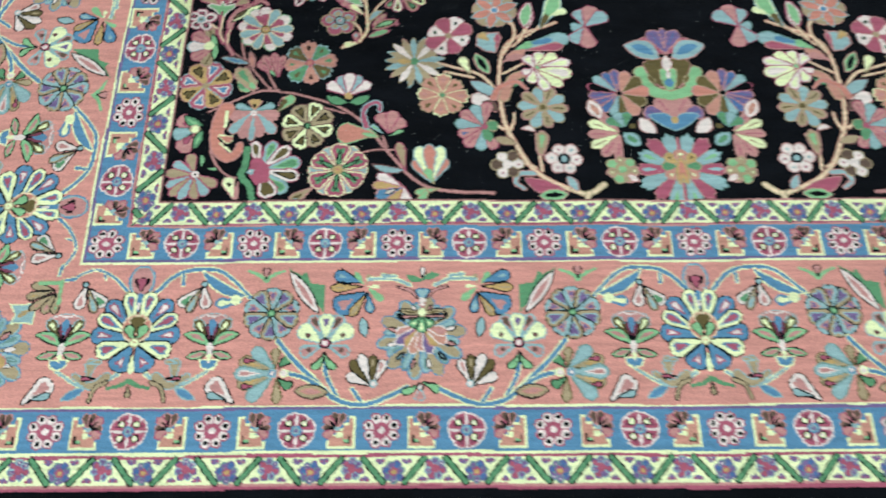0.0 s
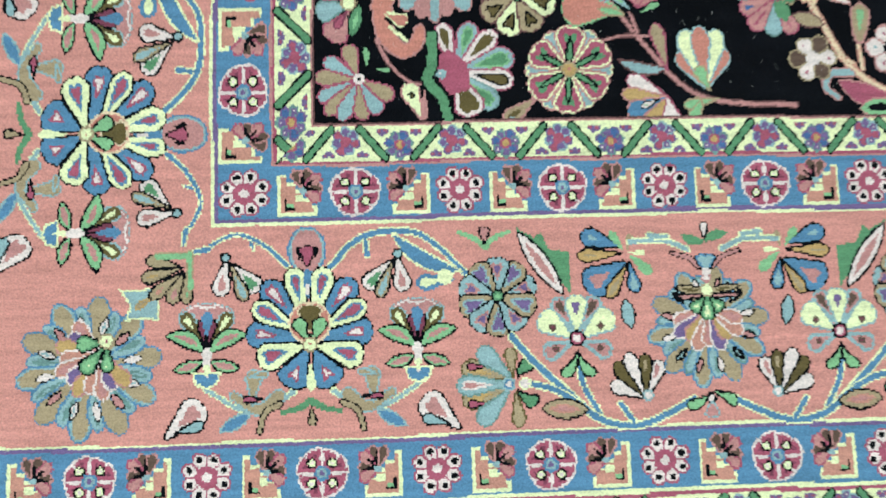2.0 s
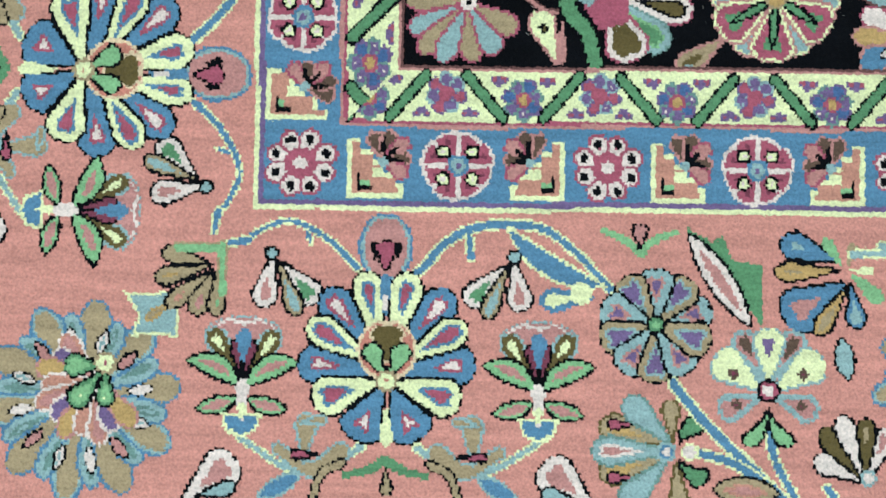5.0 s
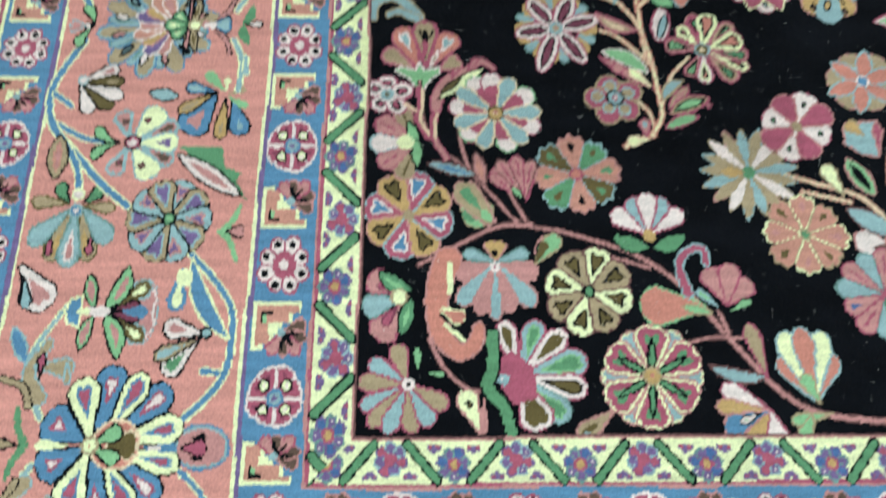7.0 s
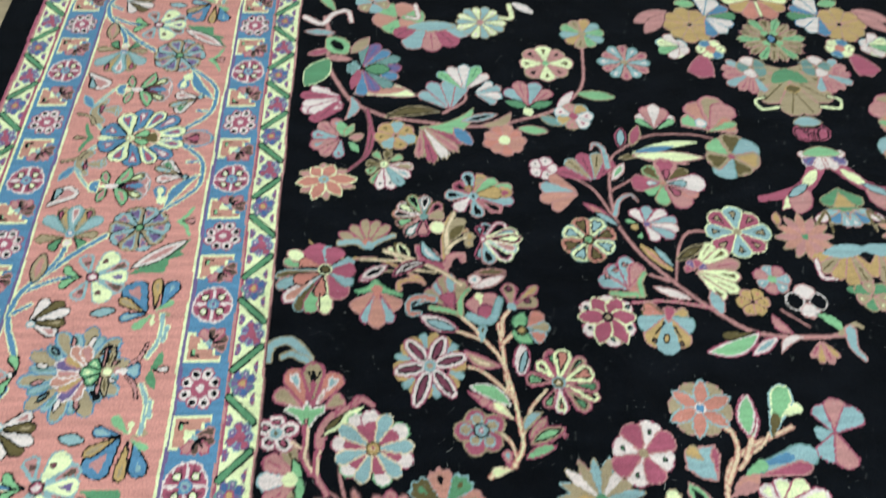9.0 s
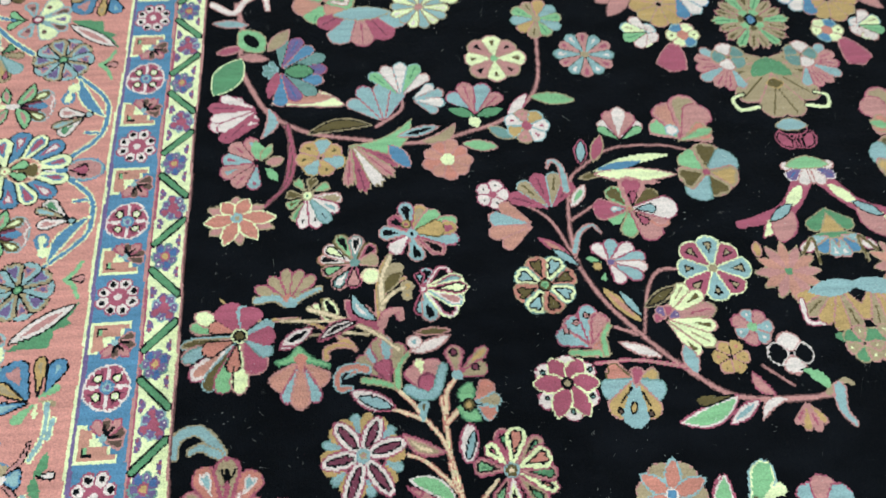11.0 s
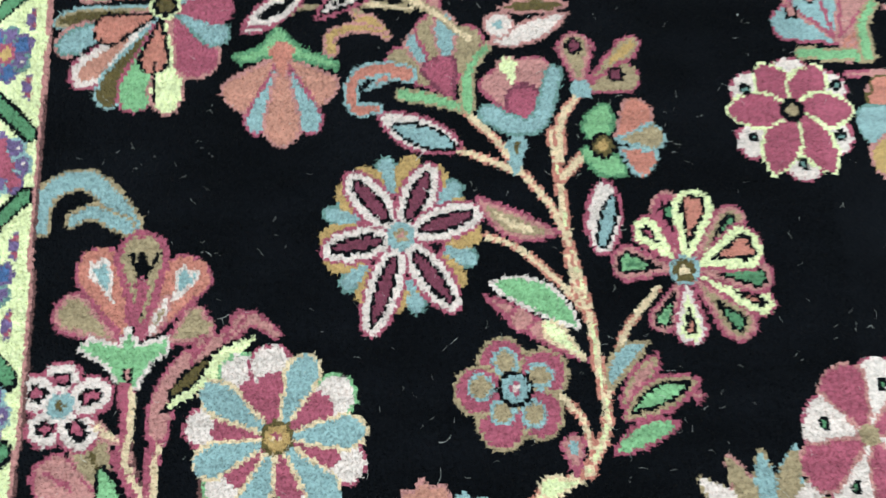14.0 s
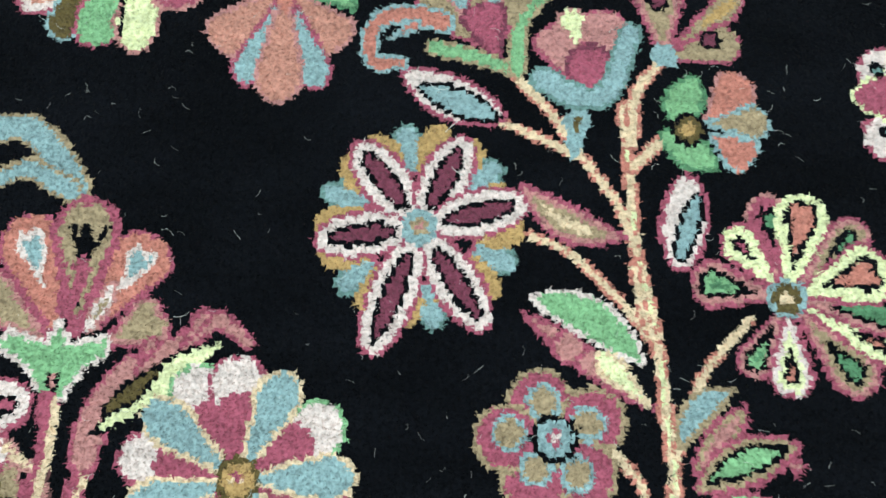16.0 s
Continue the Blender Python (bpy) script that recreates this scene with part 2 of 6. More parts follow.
def stem(points, half, cols, taper=0.75, kind="stem"):
    """A stalk through the points, thinning to its end."""
    P = [Vector((*p, 0)) for p in points]
    P = [P[0] * 2 - P[1], *P, P[-1] * 2 - P[-2]]
    line = []
    for i in range(1, len(P) - 2):
        for j in range(6):
            t = j / 6
            a, b, c, d = P[i - 1], P[i], P[i + 1], P[i + 2]
            line.append(0.5 * (2 * b + (c - a) * t + (2 * a - 5 * b + 4 * c - d) * t * t + (3 * b - a - 3 * c + d) * t ** 3))
    line.append(P[-2])
    line = np.array([(p.x, p.y) for p in line])
    wide = half * (1 - (1 - taper) * np.linspace(0, 1, len(line)))
    step = min(0.0018, half * 0.36)

    def layers(U, V):
        near = np.full(U.shape, -1.0)
        for (a, b), (c, d), w in zip(line[:-1], line[1:], wide):
            e, g = c - a, d - b
            s = np.clip(((U - a) * e + (V - b) * g) / max(e * e + g * g, 1e-12), 0, 1)
            near = np.maximum(near, w - np.hypot(U - a - s * e, V - b - s * g))
        for i, yarn in enumerate(cols):
            yield near > i * step, yarn

    pad = half + 0.004
    tie((line[:, 0].min() - pad, line[:, 0].max() + pad, line[:, 1].min() - pad, line[:, 1].max() + pad), layers, kind)


def disc(x, y, r, cols, kind="flower_heart"):
    step = min(0.0028, r / len(cols))

    def layers(U, V):
        for i, yarn in enumerate(cols):
            yield np.hypot(U - x, V - y) < r - i * step, yarn

    tie((x - r, x + r, y - r, y + r), layers, kind)


def petal(x1, y1, x2, y2, half, cols, bend=0.0, shape="blunt", kind="petal"):
    """A petal or blade from its base to its tip; each yarn of cols is a line one knot wide, the last fills the heart."""
    L = math.hypot(x2 - x1, y2 - y1)
    cu, cv = (x2 - x1) / L, (y2 - y1) / L
    step = min(LINE, half / (len(cols) - 0.3))

    def layers(U, V):
        s = ((U - x1) * cu + (V - y1) * cv) / L
        q = np.clip(s, 0, 1)
        across = np.abs((V - y1) * cu - (U - x1) * cv - bend * L * 4 * q * (1 - q))
        if shape == "lens":
            width = np.sin(math.pi * q) ** 0.7
        elif shape == "oval":
            width = np.sqrt(np.clip(1 - (2 * q - 1) ** 2, 0, 1))
        else:
            width = (0.14 + 0.86 * np.clip(q / 0.76, 0, 1)) * np.clip(1 - np.clip((q - 0.66) / 0.34, 0, 1) ** 2.3, 0, 1) ** 0.5
            s = s + 0.0011 / L * (np.cos(across / half * 8.5) - 1)   # a notched tip
        near = np.minimum(half * width - across, np.minimum(s, 1 - s) * L)
        for i, yarn in enumerate(cols):
            yield near > i * step, yarn

    pad = half + abs(bend) * L + 0.004
    tie((min(x1, x2) - pad, max(x1, x2) + pad, min(y1, y2) - pad, max(y1, y2) + pad), layers, kind)


def spot(x, y, r, cols, kind="flower_heart"):
    """A round spot of rings, each one knot wide."""
    step = min(LINE, r / (len(cols) - 0.3))

    def layers(U, V):
        for i, yarn in enumerate(cols):
            yield np.hypot(U - x, V - y) < r - i * step, yarn

    tie((x - r, x + r, y - r, y + r), layers, kind)


def patch(corner, cols, kind="leaf"):
    """A straight-sided shape with rims one knot wide."""
    def layers(U, V):
        inside = np.zeros(U.shape, bool)
        near = np.full(U.shape, 9.0)
        for (a, b), (c, d) in zip(corner, corner[1:] + corner[:1]):
            e, g = c - a, d - b
            t = np.clip(((U - a) * e + (V - b) * g) / (e * e + g * g), 0, 1)
            near = np.minimum(near, np.hypot(U - a - t * e, V - b - t * g))
            if abs(g) > 1e-9:
                inside ^= ((b > V) != (d > V)) & (U < e * (V - b) / g + a)
        for i, yarn in enumerate(cols):
            yield inside & (near > i * LINE), yarn

    tie((min(p[0] for p in corner), max(p[0] for p in corner), min(p[1] for p in corner), max(p[1] for p in corner)), layers, kind)


def steps(u, v, s, kind="stepped_corner"):
    """The stair-shaped filler of the rosette stripes, with a brown bud above its slope."""
    def layers(U, V):
        a, b = (U - u) * s + 0.021, V - v + 0.0235
        stair = np.floor(a / 0.008) * 0.008
        yield (a > 0) & (a < 0.036) & (b > 0) & (b < 0.042 - stair), "c"
        yield (a > 0.003) & (a < 0.033) & (b > 0.003) & (b < 0.039 - stair), "s"
        yield (a > 0.006) & (a < 0.016) & (b > 0.006) & (b < 0.009), "k"
        yield (a > 0.006) & (a < 0.009) & (b > 0.006) & (b < 0.017), "k"
        yield (a > 0.009) & (a < 0.015) & (b > 0.009) & (b < 0.0115), "G"
        yield (a > 0.016) & (a < 0.024) & (b > 0.014) & (b < 0.022), "c"

    tie((u - 0.03, u + 0.03, v - 0.03, v + 0.03), layers, kind)
    for du, dv, yarns in ((-0.006, 0.024, "pn"), (0.007, 0.025, "pn"), (0.019, 0.019, "rp"), (0.021, 0.004, "pn"), (0.019, -0.009, "rp")):
        leaf(u + s * 0.003, v + 0.003, u + s * du, v + dv, 0.0055, yarns, shape="drop", kind="bud")
    for du, dv in ((0.003, 0.019), (0.013, 0.013), (0.016, 0.002)):
        leaf(u + s * 0.003, v + 0.004, u + s * du, v + dv, 0.0016, "k", kind="bud")
    disc(u + s * 0.002, v + 0.002, 0.0035, "a", kind="bud")


def red_rosette(u, v):
    motif[0] = begin("rosette", motif[1])
    flower(u, v, 0.0245, 22.5, 8, "Pr", tip=0.03, r0=0, hub="r", hr=0.4)
    for a in (0, 90, 180, 270):
        c, s = math.cos(radians(a)), math.sin(radians(a))
        leaf(u + 0.005 * c, v + 0.005 * s, u + 0.023 * c, v + 0.023 * s, 0.0018, "P")
    disc(u, v, 0.0075, "bav")
    for a in (45, 135, 225, 315):
        c, s = math.cos(radians(a)), math.sin(radians(a))
        disc(u + 0.0135 * c, v + 0.0135 * s, 0.0052, "kcP")
    motif[0] = None


def pink_rosette(u, v):
    motif[0] = begin("rosette", motif[1])
    flower(u, v, 0.0245, 22.5, 8, "rP", tip=0.22, hub="rrP", hr=0.4)
    for a in range(8):
        c, s = math.cos(radians(22.5 + a * 45)), math.sin(radians(22.5 + a * 45))
        disc(u + 0.0175 * c, v + 0.0175 * s, 0.0031, "k")
    motif[0] = None


def zigzag(at, v, gap, half):
    """Green slanting leaves between small violet flowers."""
    for i, u in enumerate(at):
        up = 1 if i % 2 else -1
        w = u + gap / 2
        motif[0] = begin("flower", motif[1])
        flower(w, v + up * 0.002, 0.0152, 90 * up, 7, "av vr" if i % 2 else "wv vB", tip=0.2, hub="r" if i % 2 else "ry", hr=0.3)
        for du in (-0.021, 0.021):
            flower(w + du * 0.8, v - up * half * 0.86, 0.007, 90 * up, 3, "vr v", span=180)
        motif[0] = None
        stem([(u + up * 0.0125, v + half * 0.9), (u, v), (u - up * 0.0125, v - half * 0.9)], 0.0046, "kgg", taper=1, kind="slanting_leaf")


def palmette():
    motif[0] = begin("palmette", motif[1])
    petal(-.0107, -.1523, -.0111, -.1042, .0190, "bapp", shape="oval")
    petal(-.0107, -.1455, -.0110, -.1233, .0091, "krr")
    petal(-.0180, -.1379, -.0200, -.1252, .0027, "k")
    petal(-.0036, -.1378, -.0010, -.1251, .0027, "k")
    petal(-.0113, -.2235, -.0302, -.2611, .0170, "kbbbbrP")
    petal(-.0059, -.2235, .0137, -.2610, .0170, "kbbbbrP")
    petal(-.0160, -.2011, -.0538, -.1580, .0144, "kbbbrP")
    petal(-.0016, -.2010, .0355, -.1575, .0144, "kbbbrP")
    petal(-.0136, -.2154, -.0702, -.2067, .0161, "kbbbbrP")
    petal(-.0038, -.2154, .0529, -.2062, .0162, "kbbbbrP")
    petal(-.0114, -.2199, -.0600, -.2344, .0157, "kcccbrr")
    petal(-.0060, -.2199, .0432, -.2341, .0157, "kcccbrr")
    petal(-.0137, -.2091, -.0643, -.1806, .0130, "kccbr")
    petal(-.0038, -.2091, .0465, -.1801, .0131, "kccbr")
    petal(-.0129, -.2010, -.0252, -.1443, .0135, "kcccbrr")
    petal(-.0048, -.2010, .0064, -.1441, .0135, "kcccbrr")
    petal(-.0104, -.1763, -.0107, -.1469, .0045, "bb")
    petal(-.0105, -.1740, -.0106, -.1605, .0027, "P")
    spot(-.0089, -.1988, .0207, "eSS")
    petal(-.0088, -.2078, -.0090, -.1812, .0135, "eooo")
    petal(-.0091, -.2199, -.0220, -.1943, .0081, "kGGG")
    petal(-.0082, -.2199, .0041, -.1942, .0081, "kGGG")
    spot(-.0087, -.2199, .0076, "tccS")
    petal(-.0085, -.2369, -.0082, -.2646, .0049, "cc")
    motif[0] = None
    stem([(-.0081, -.2735), (.0045, -.2806), (.0197, -.2842)], .0036, "g", taper=0.6)
    stem([(.0223, -.2762), (.0359, -.2837), (.0423, -.3015)], .0040, "kt", taper=0.8)
    stem([(-.0081, -.2735), (-.0206, -.2807), (-.0357, -.2842)], .0036, "g", taper=0.6)
    stem([(-.0385, -.2762), (-.0518, -.2838), (-.0578, -.3015)], .0040, "kt", taper=0.8)
    petal(-.0081, -.2771, -.0070, -.2984, .0054, "kt")


def sprig():
    stem([(.0128, -.2646), (.0363, -.2793), (.0610, -.2806), (.0893, -.2645), (.1019, -.2555)], .0034, "ca", taper=0.8)
    motif[0] = begin("flower", motif[1])
    petal(.0955, -.2232, .0954, -.1771, .0280, "apPp")
    petal(.0928, -.2187, .0718, -.1863, .0090, "aoocc")
    petal(.0982, -.2186, .1190, -.1861, .0091, "aoocc")
    petal(.0955, -.2241, .0891, -.1925, .0054, "kmm")
    petal(.0955, -.2241, .1018, -.1925, .0054, "kmm")
    petal(.0955, -.2096, .0954, -.1862, .0059, "bb")
    motif[0] = None
    petal(.0937, -.2250, .0557, -.2080, .0090, "kGGp", bend=-0.12, shape="lens")
    petal(.0973, -.2249, .1354, -.2077, .0090, "kGGp", bend=0.12, shape="lens")
    petal(.0928, -.2331, .0630, -.2412, .0072, "kGp", bend=0.05, shape="lens")
    petal(.0982, -.2330, .1281, -.2411, .0072, "kGp", bend=-0.05, shape="lens")
    patch([(.0811, -.2434), (.1100, -.2433), (.1064, -.2555), (.0965, -.2600), (.0857, -.2564)], "cbb")
    petal(.0956, -.2492, .0955, -.2196, .0050, "PP")
    petal(.0956, -.2492, .0955, -.2366, .0036, "cc")
    motif[0] = begin("bud", motif[1])
    petal(.0770, -.1336, .0836, -.1717, .0104, "kPPp")
    petal(.0716, -.1396, .0455, -.1674, .0113, "kPPg")
    petal(.0743, -.1364, .0582, -.1773, .0077, "kta")
    spot(.0780, -.1336, .0055, "ka")
    motif[0] = None
    motif[0] = begin("flower", motif[1])
    stem([(.0272, -.2690), (.0462, -.2806), (.0699, -.2672)], .0076, "att", taper=0.6)
    petal(.0520, -.2770, .0504, -.2421, .0090, "att")
    petal(.0563, -.2493, .0370, -.2467, .0045, "at")
    petal(.0398, -.2708, .0623, -.2708, .0045, "kr")
    motif[0] = None
    petal(.0534, -.2837, .0840, -.3011, .0067, "abb", shape="lens")
    motif[0] = begin("leaf", motif[1])
    petal(.1354, -.3055, .0984, -.2734, .0162, "kPPPp")
    petal(.1264, -.3002, .0975, -.2930, .0067, "kaa")
    motif[0] = None


def half_repeat():
    stem([(.0118, -.1449), (.0343, -.1216), (.0579, -.1119), (.0943, -.1126), (.1194, -.1288), (.1436, -.1542)], .0041, "cbb", taper=0.9)
    petal(.0715, -.1118, .1422, -.1528, .0087, "cbbb", bend=-0.1, shape="lens")
    stem([(.0465, -.1202), (.0480, -.1338)], .0034, "cb", taper=1)
    motif[0] = begin("bud", motif[1])
    petal(.1331, -.1597, .0958, -.1635, .0091, "bbcc")
    spot(.1240, -.1579, .0077, "cc")
    motif[0] = None
    motif[0] = begin("rosette", motif[1])
    petal(.1755, -.1785, .2138, -.1660, .0146, "kaaapv")
    petal(.1755, -.1785, .1992, -.1460, .0146, "kttav")
    petal(.1755, -.1785, .1756, -.1385, .0146, "kaaapv")
    petal(.1755, -.1785, .1519, -.1463, .0146, "kttav")
    petal(.1755, -.1785, .1373, -.1664, .0146, "kaaapv")
    petal(.1755, -.1785, .1373, -.1910, .0145, "kttav")
    petal(.1755, -.1785, .1519, -.2109, .0145, "kaaapv")
    petal(.1755, -.1785, .1754, -.2184, .0145, "kttav")
    petal(.1755, -.1785, .1990, -.2107, .0146, "kaaapv")
    petal(.1755, -.1785, .2137, -.1907, .0146, "kttav")
    spot(.1755, -.1785, .0068, "kgG")
    motif[0] = None
    stem([(.1642, -.1294), (.1742, -.1202), (.1889, -.1137)], .0032, "G", taper=0.6)
    stem([(.1642, -.1294), (.1541, -.1204), (.1395, -.1141)], .0032, "G", taper=0.6)
    petal(.1642, -.1267, .1642, -.1079, .0069, "kpp")
    motif[0] = begin("leaf", motif[1])
    patch([(.1940, -.1091), (.2142, -.1209), (.2206, -.1153), (.2279, -.1327), (.2481, -.1362), (.2487, -.1782), (.2314, -.1555), (.2086, -.1282)], "ggg")
    petal(.2414, -.1791, .1967, -.1136, .0101, "kPPpp", shape="lens")
    motif[0] = None
    motif[0] = begin("flower", motif[1])
    petal(.3052, -.1473, .2625, -.1736, .0184, "kbbbbp")
    petal(.3007, -.1322, .2602, -.1187, .0115, "kbbba")
    petal(.3029, -.1386, .2559, -.1407, .0083, "kyyt")
    petal(.3075, -.1473, .2854, -.1835, .0078, "kyt")
    petal(.3079, -.1459, .3140, -.1788, .0083, "kbaa")
    petal(.3030, -.1368, .2907, -.1167, .0046, "GG")
    petal(.3089, -.1404, .3300, -.1595, .0060, "GG")
    petal(.3062, -.1367, .3110, -.1193, .0037, "t")
    petal(.3076, -.1386, .3247, -.1385, .0032, "c")
    motif[0] = None
    petal(.3020, -.1834, .3072, -.2143, .0078, "kaa", shape="lens")
    stem([(.2524, -.2407), (.2568, -.2678), (.2716, -.2956)], .0036, "cb", taper=1)
    motif[0] = begin("flower", motif[1])
    petal(.2494, -.2145, .2322, -.1810, .0105, "aapn")
    petal(.2558, -.2145, .2735, -.1808, .0105, "aapn")
    petal(.2493, -.2218, .2156, -.1983, .0141, "accc")
    petal(.2557, -.2217, .2899, -.1980, .0141, "accc")
    petal(.2493, -.2249, .2182, -.2372, .0105, "aapp")
    petal(.2557, -.2249, .2868, -.2370, .0105, "aapp")
    petal(.2526, -.2190, .2529, -.1782, .0128, "acccvv")
    spot(.2288, -.2105, .0036, "nm")
    spot(.2765, -.2103, .0037, "nm")
    spot(.2310, -.2318, .0036, "nm")
    spot(.2749, -.2316, .0036, "nm")
    petal(.2524, -.2335, .2354, -.2588, .0073, "kGG", bend=0.12)
    petal(.2524, -.2335, .2692, -.2588, .0073, "kGG", bend=-0.12)
    spot(.2525, -.2218, .0082, "krPP")
    motif[0] = None
    motif[0] = begin("flower", motif[1])
    petal(.1853, -.2598, .1372, -.2455, .0108, "otty")
    petal(.1626, -.2464, .1422, -.2464, .0045, "krr")
    petal(.1853, -.2670, .1372, -.2814, .0108, "otty")
    petal(.1626, -.2823, .1422, -.2823, .0045, "krr")
    petal(.1862, -.2589, .1545, -.2284, .0109, "waaa")
    petal(.1844, -.2688, .1526, -.3019, .0108, "waaa")
    petal(.1876, -.2589, .1854, -.2283, .0072, "ott")
    petal(.1898, -.2697, .1924, -.3064, .0081, "ott")
    petal(.1853, -.2643, .1318, -.2644, .0117, "waaPpp")
    petal(.1907, -.2589, .2063, -.2436, .0081, "kgg", bend=0.1)
    petal(.1907, -.2697, .2116, -.2831, .0081, "kgg", bend=-0.1)
    spot(.1830, -.2643, .0068, "abP")
    motif[0] = None
    stem([(.1877, -.2183), (.2104, -.2454), (.2353, -.2687), (.2670, -.2979), (.2943, -.3073), (.3218, -.3046), (.3656, -.2848)], .0045, "cbb", taper=1)
    stem([(.1980, -.2634), (.2262, -.2701), (.2512, -.2849)], .0041, "cbb", taper=1)
    spot(.1989, -.2643, .0063, "cPP")
    stem([(.2922, -.2866), (.3044, -.3037)], .0036, "cb", taper=1)
    petal(.2607, -.2912, .2134, -.2885, .0108, "kttsp", shape="lens")
    motif[0] = begin("bud", motif[1])
    petal(.3175, -.2821, .2828, -.2668, .0091, "kPP")
    petal(.3198, -.2803, .3344, -.2451, .0096, "kPPp")
    petal(.3156, -.2803, .2885, -.2461, .0095, "kooo")
    petal(.3184, -.2803, .3189, -.2388, .0087, "koot")
    petal(.3166, -.2803, .3010, -.2370, .0091, "kPPP")
    spot(.3202, -.2794, .0055, "aP")
    motif[0] = None
    stem([(.3100, -.1275), (.3424, -.1264), (.3678, -.1364)], .0035, "ca", taper=1)


def crown():
    motif[0] = begin("crown_flower", motif[1])
    petal(.3847, -.2104, .4470, -.2040, .0112, "bttt")
    petal(.3847, -.2104, .4329, -.1899, .0087, "bwaa")
    petal(.3847, -.2104, .4301, -.1701, .0113, "batt")
    petal(.3847, -.2104, .4099, -.1671, .0087, "baaw")
    petal(.3847, -.2104, .3956, -.1531, .0113, "bttt")
    petal(.3847, -.2104, .3772, -.1625, .0087, "bwaa")
    petal(.3847, -.2104, .3570, -.1597, .0113, "batt")
    petal(.3847, -.2104, .3474, -.1778, .0087, "baaw")
    petal(.3847, -.2104, .3292, -.1872, .0112, "bttt")
    petal(.3847, -.2104, .3321, -.2070, .0087, "bwaa")
    petal(.3847, -.2104, .3228, -.2249, .0112, "batt")
    petal(.3847, -.2104, .3368, -.2388, .0086, "baaw")
    petal(.3847, -.2104, .3398, -.2583, .0112, "bttt")
    petal(.3847, -.2104, .3597, -.2613, .0086, "bwaa")
    petal(.3847, -.2104, .3739, -.2750, .0112, "batt")
    petal(.3847, -.2104, .3921, -.2659, .0086, "baaw")
    petal(.3847, -.2104, .4120, -.2687, .0112, "bttt")
    petal(.3847, -.2104, .4217, -.2510, .0086, "bwaa")
    petal(.3847, -.2104, .4400, -.2417, .0112, "batt")
    petal(.3847, -.2104, .4374, -.2220, .0087, "baaw")
    petal(.4157, -.2044, .4338, -.1995, .0041, "kPP", shape="lens")
    petal(.4077, -.1905, .4211, -.1773, .0041, "kka", shape="lens")
    petal(.3935, -.1825, .3987, -.1647, .0041, "kp", shape="lens")
    petal(.3769, -.1827, .3724, -.1651, .0041, "kPP", shape="lens")
    petal(.3625, -.1911, .3496, -.1784, .0041, "kka", shape="lens")
    petal(.3541, -.2053, .3363, -.2008, .0041, "kp", shape="lens")
    petal(.3538, -.2214, .3360, -.2263, .0041, "kPP", shape="lens")
    petal(.3618, -.2353, .3486, -.2482, .0040, "kka", shape="lens")
    petal(.3759, -.2432, .3709, -.2606, .0040, "kp", shape="lens")
    petal(.3924, -.2430, .3968, -.2604, .0041, "kPP", shape="lens")
    petal(.4068, -.2348, .4196, -.2474, .0041, "kka", shape="lens")
    petal(.4153, -.2207, .4332, -.2251, .0041, "kp", shape="lens")
    petal(.3850, -.1963, .3496, -.2095, .0087, "Psp")
    petal(.3850, -.1963, .3497, -.2232, .0087, "Pvv")
    petal(.3850, -.1963, .3627, -.2275, .0087, "pyy")
    petal(.3850, -.1963, .3709, -.2382, .0087, "Pss")
    petal(.3850, -.1963, .3843, -.2341, .0087, "Psp")
    petal(.3850, -.1963, .3976, -.2379, .0087, "Pvv")
    petal(.3850, -.1963, .4062, -.2269, .0087, "pyy")
    petal(.3850, -.1963, .4195, -.2223, .0087, "Pss")
    petal(.3850, -.1963, .4200, -.2086, .0087, "Psp")
    petal(.3852, -.1826, .4004, -.1991, .0087, "kgGc")
    petal(.3853, -.1800, .4195, -.1734, .0056, "kto", shape="lens")
    petal(.3852, -.1826, .4224, -.1836, .0036, "kp", shape="lens")
    stem([(.3930, -.1534), (.4035, -.1440), (.4203, -.1386)], .0036, "kp", taper=0.7)
    petal(.3862, -.1289, .4102, -.1203, .0052, "gg", bend=0.1, shape="lens")
    petal(.3835, -.2781, .4088, -.2913, .0071, "kGG", bend=0.1)
    stem([(.4253, -.1221), (.4436, -.1197)], .0036, "ca", taper=1)
    petal(.3852, -.1826, .3695, -.1995, .0087, "kgGc")
    petal(.3853, -.1800, .3513, -.1744, .0056, "kto", shape="lens")
    petal(.3852, -.1826, .3481, -.1846, .0036, "kp", shape="lens")
    stem([(.3785, -.1536), (.3683, -.1446), (.3518, -.1397)], .0036, "kp", taper=0.7)
    petal(.3862, -.1289, .3625, -.1211, .0052, "gg", bend=0.1, shape="lens")
    petal(.3835, -.2781, .3578, -.2918, .0070, "kGG", bend=0.1)
    stem([(.3474, -.1234), (.3293, -.1216)], .0036, "ca", taper=1)
    petal(.3853, -.1800, .3848, -.2084, .0092, "kgGcc")
    spot(.3853, -.1775, .0072, "tcc")
    spot(.3855, -.1658, .0051, "pP")
    petal(.3856, -.1622, .3860, -.1402, .0124, "kbaa")
    spot(.3856, -.1596, .0046, "P")
    petal(.3862, -.1279, .3865, -.1083, .0052, "kPP")
    spot(.3834, -.2846, .0050, "kP")
    petal(.3834, -.2866, .3831, -.3029, .0090, "ap")
    motif[0] = None


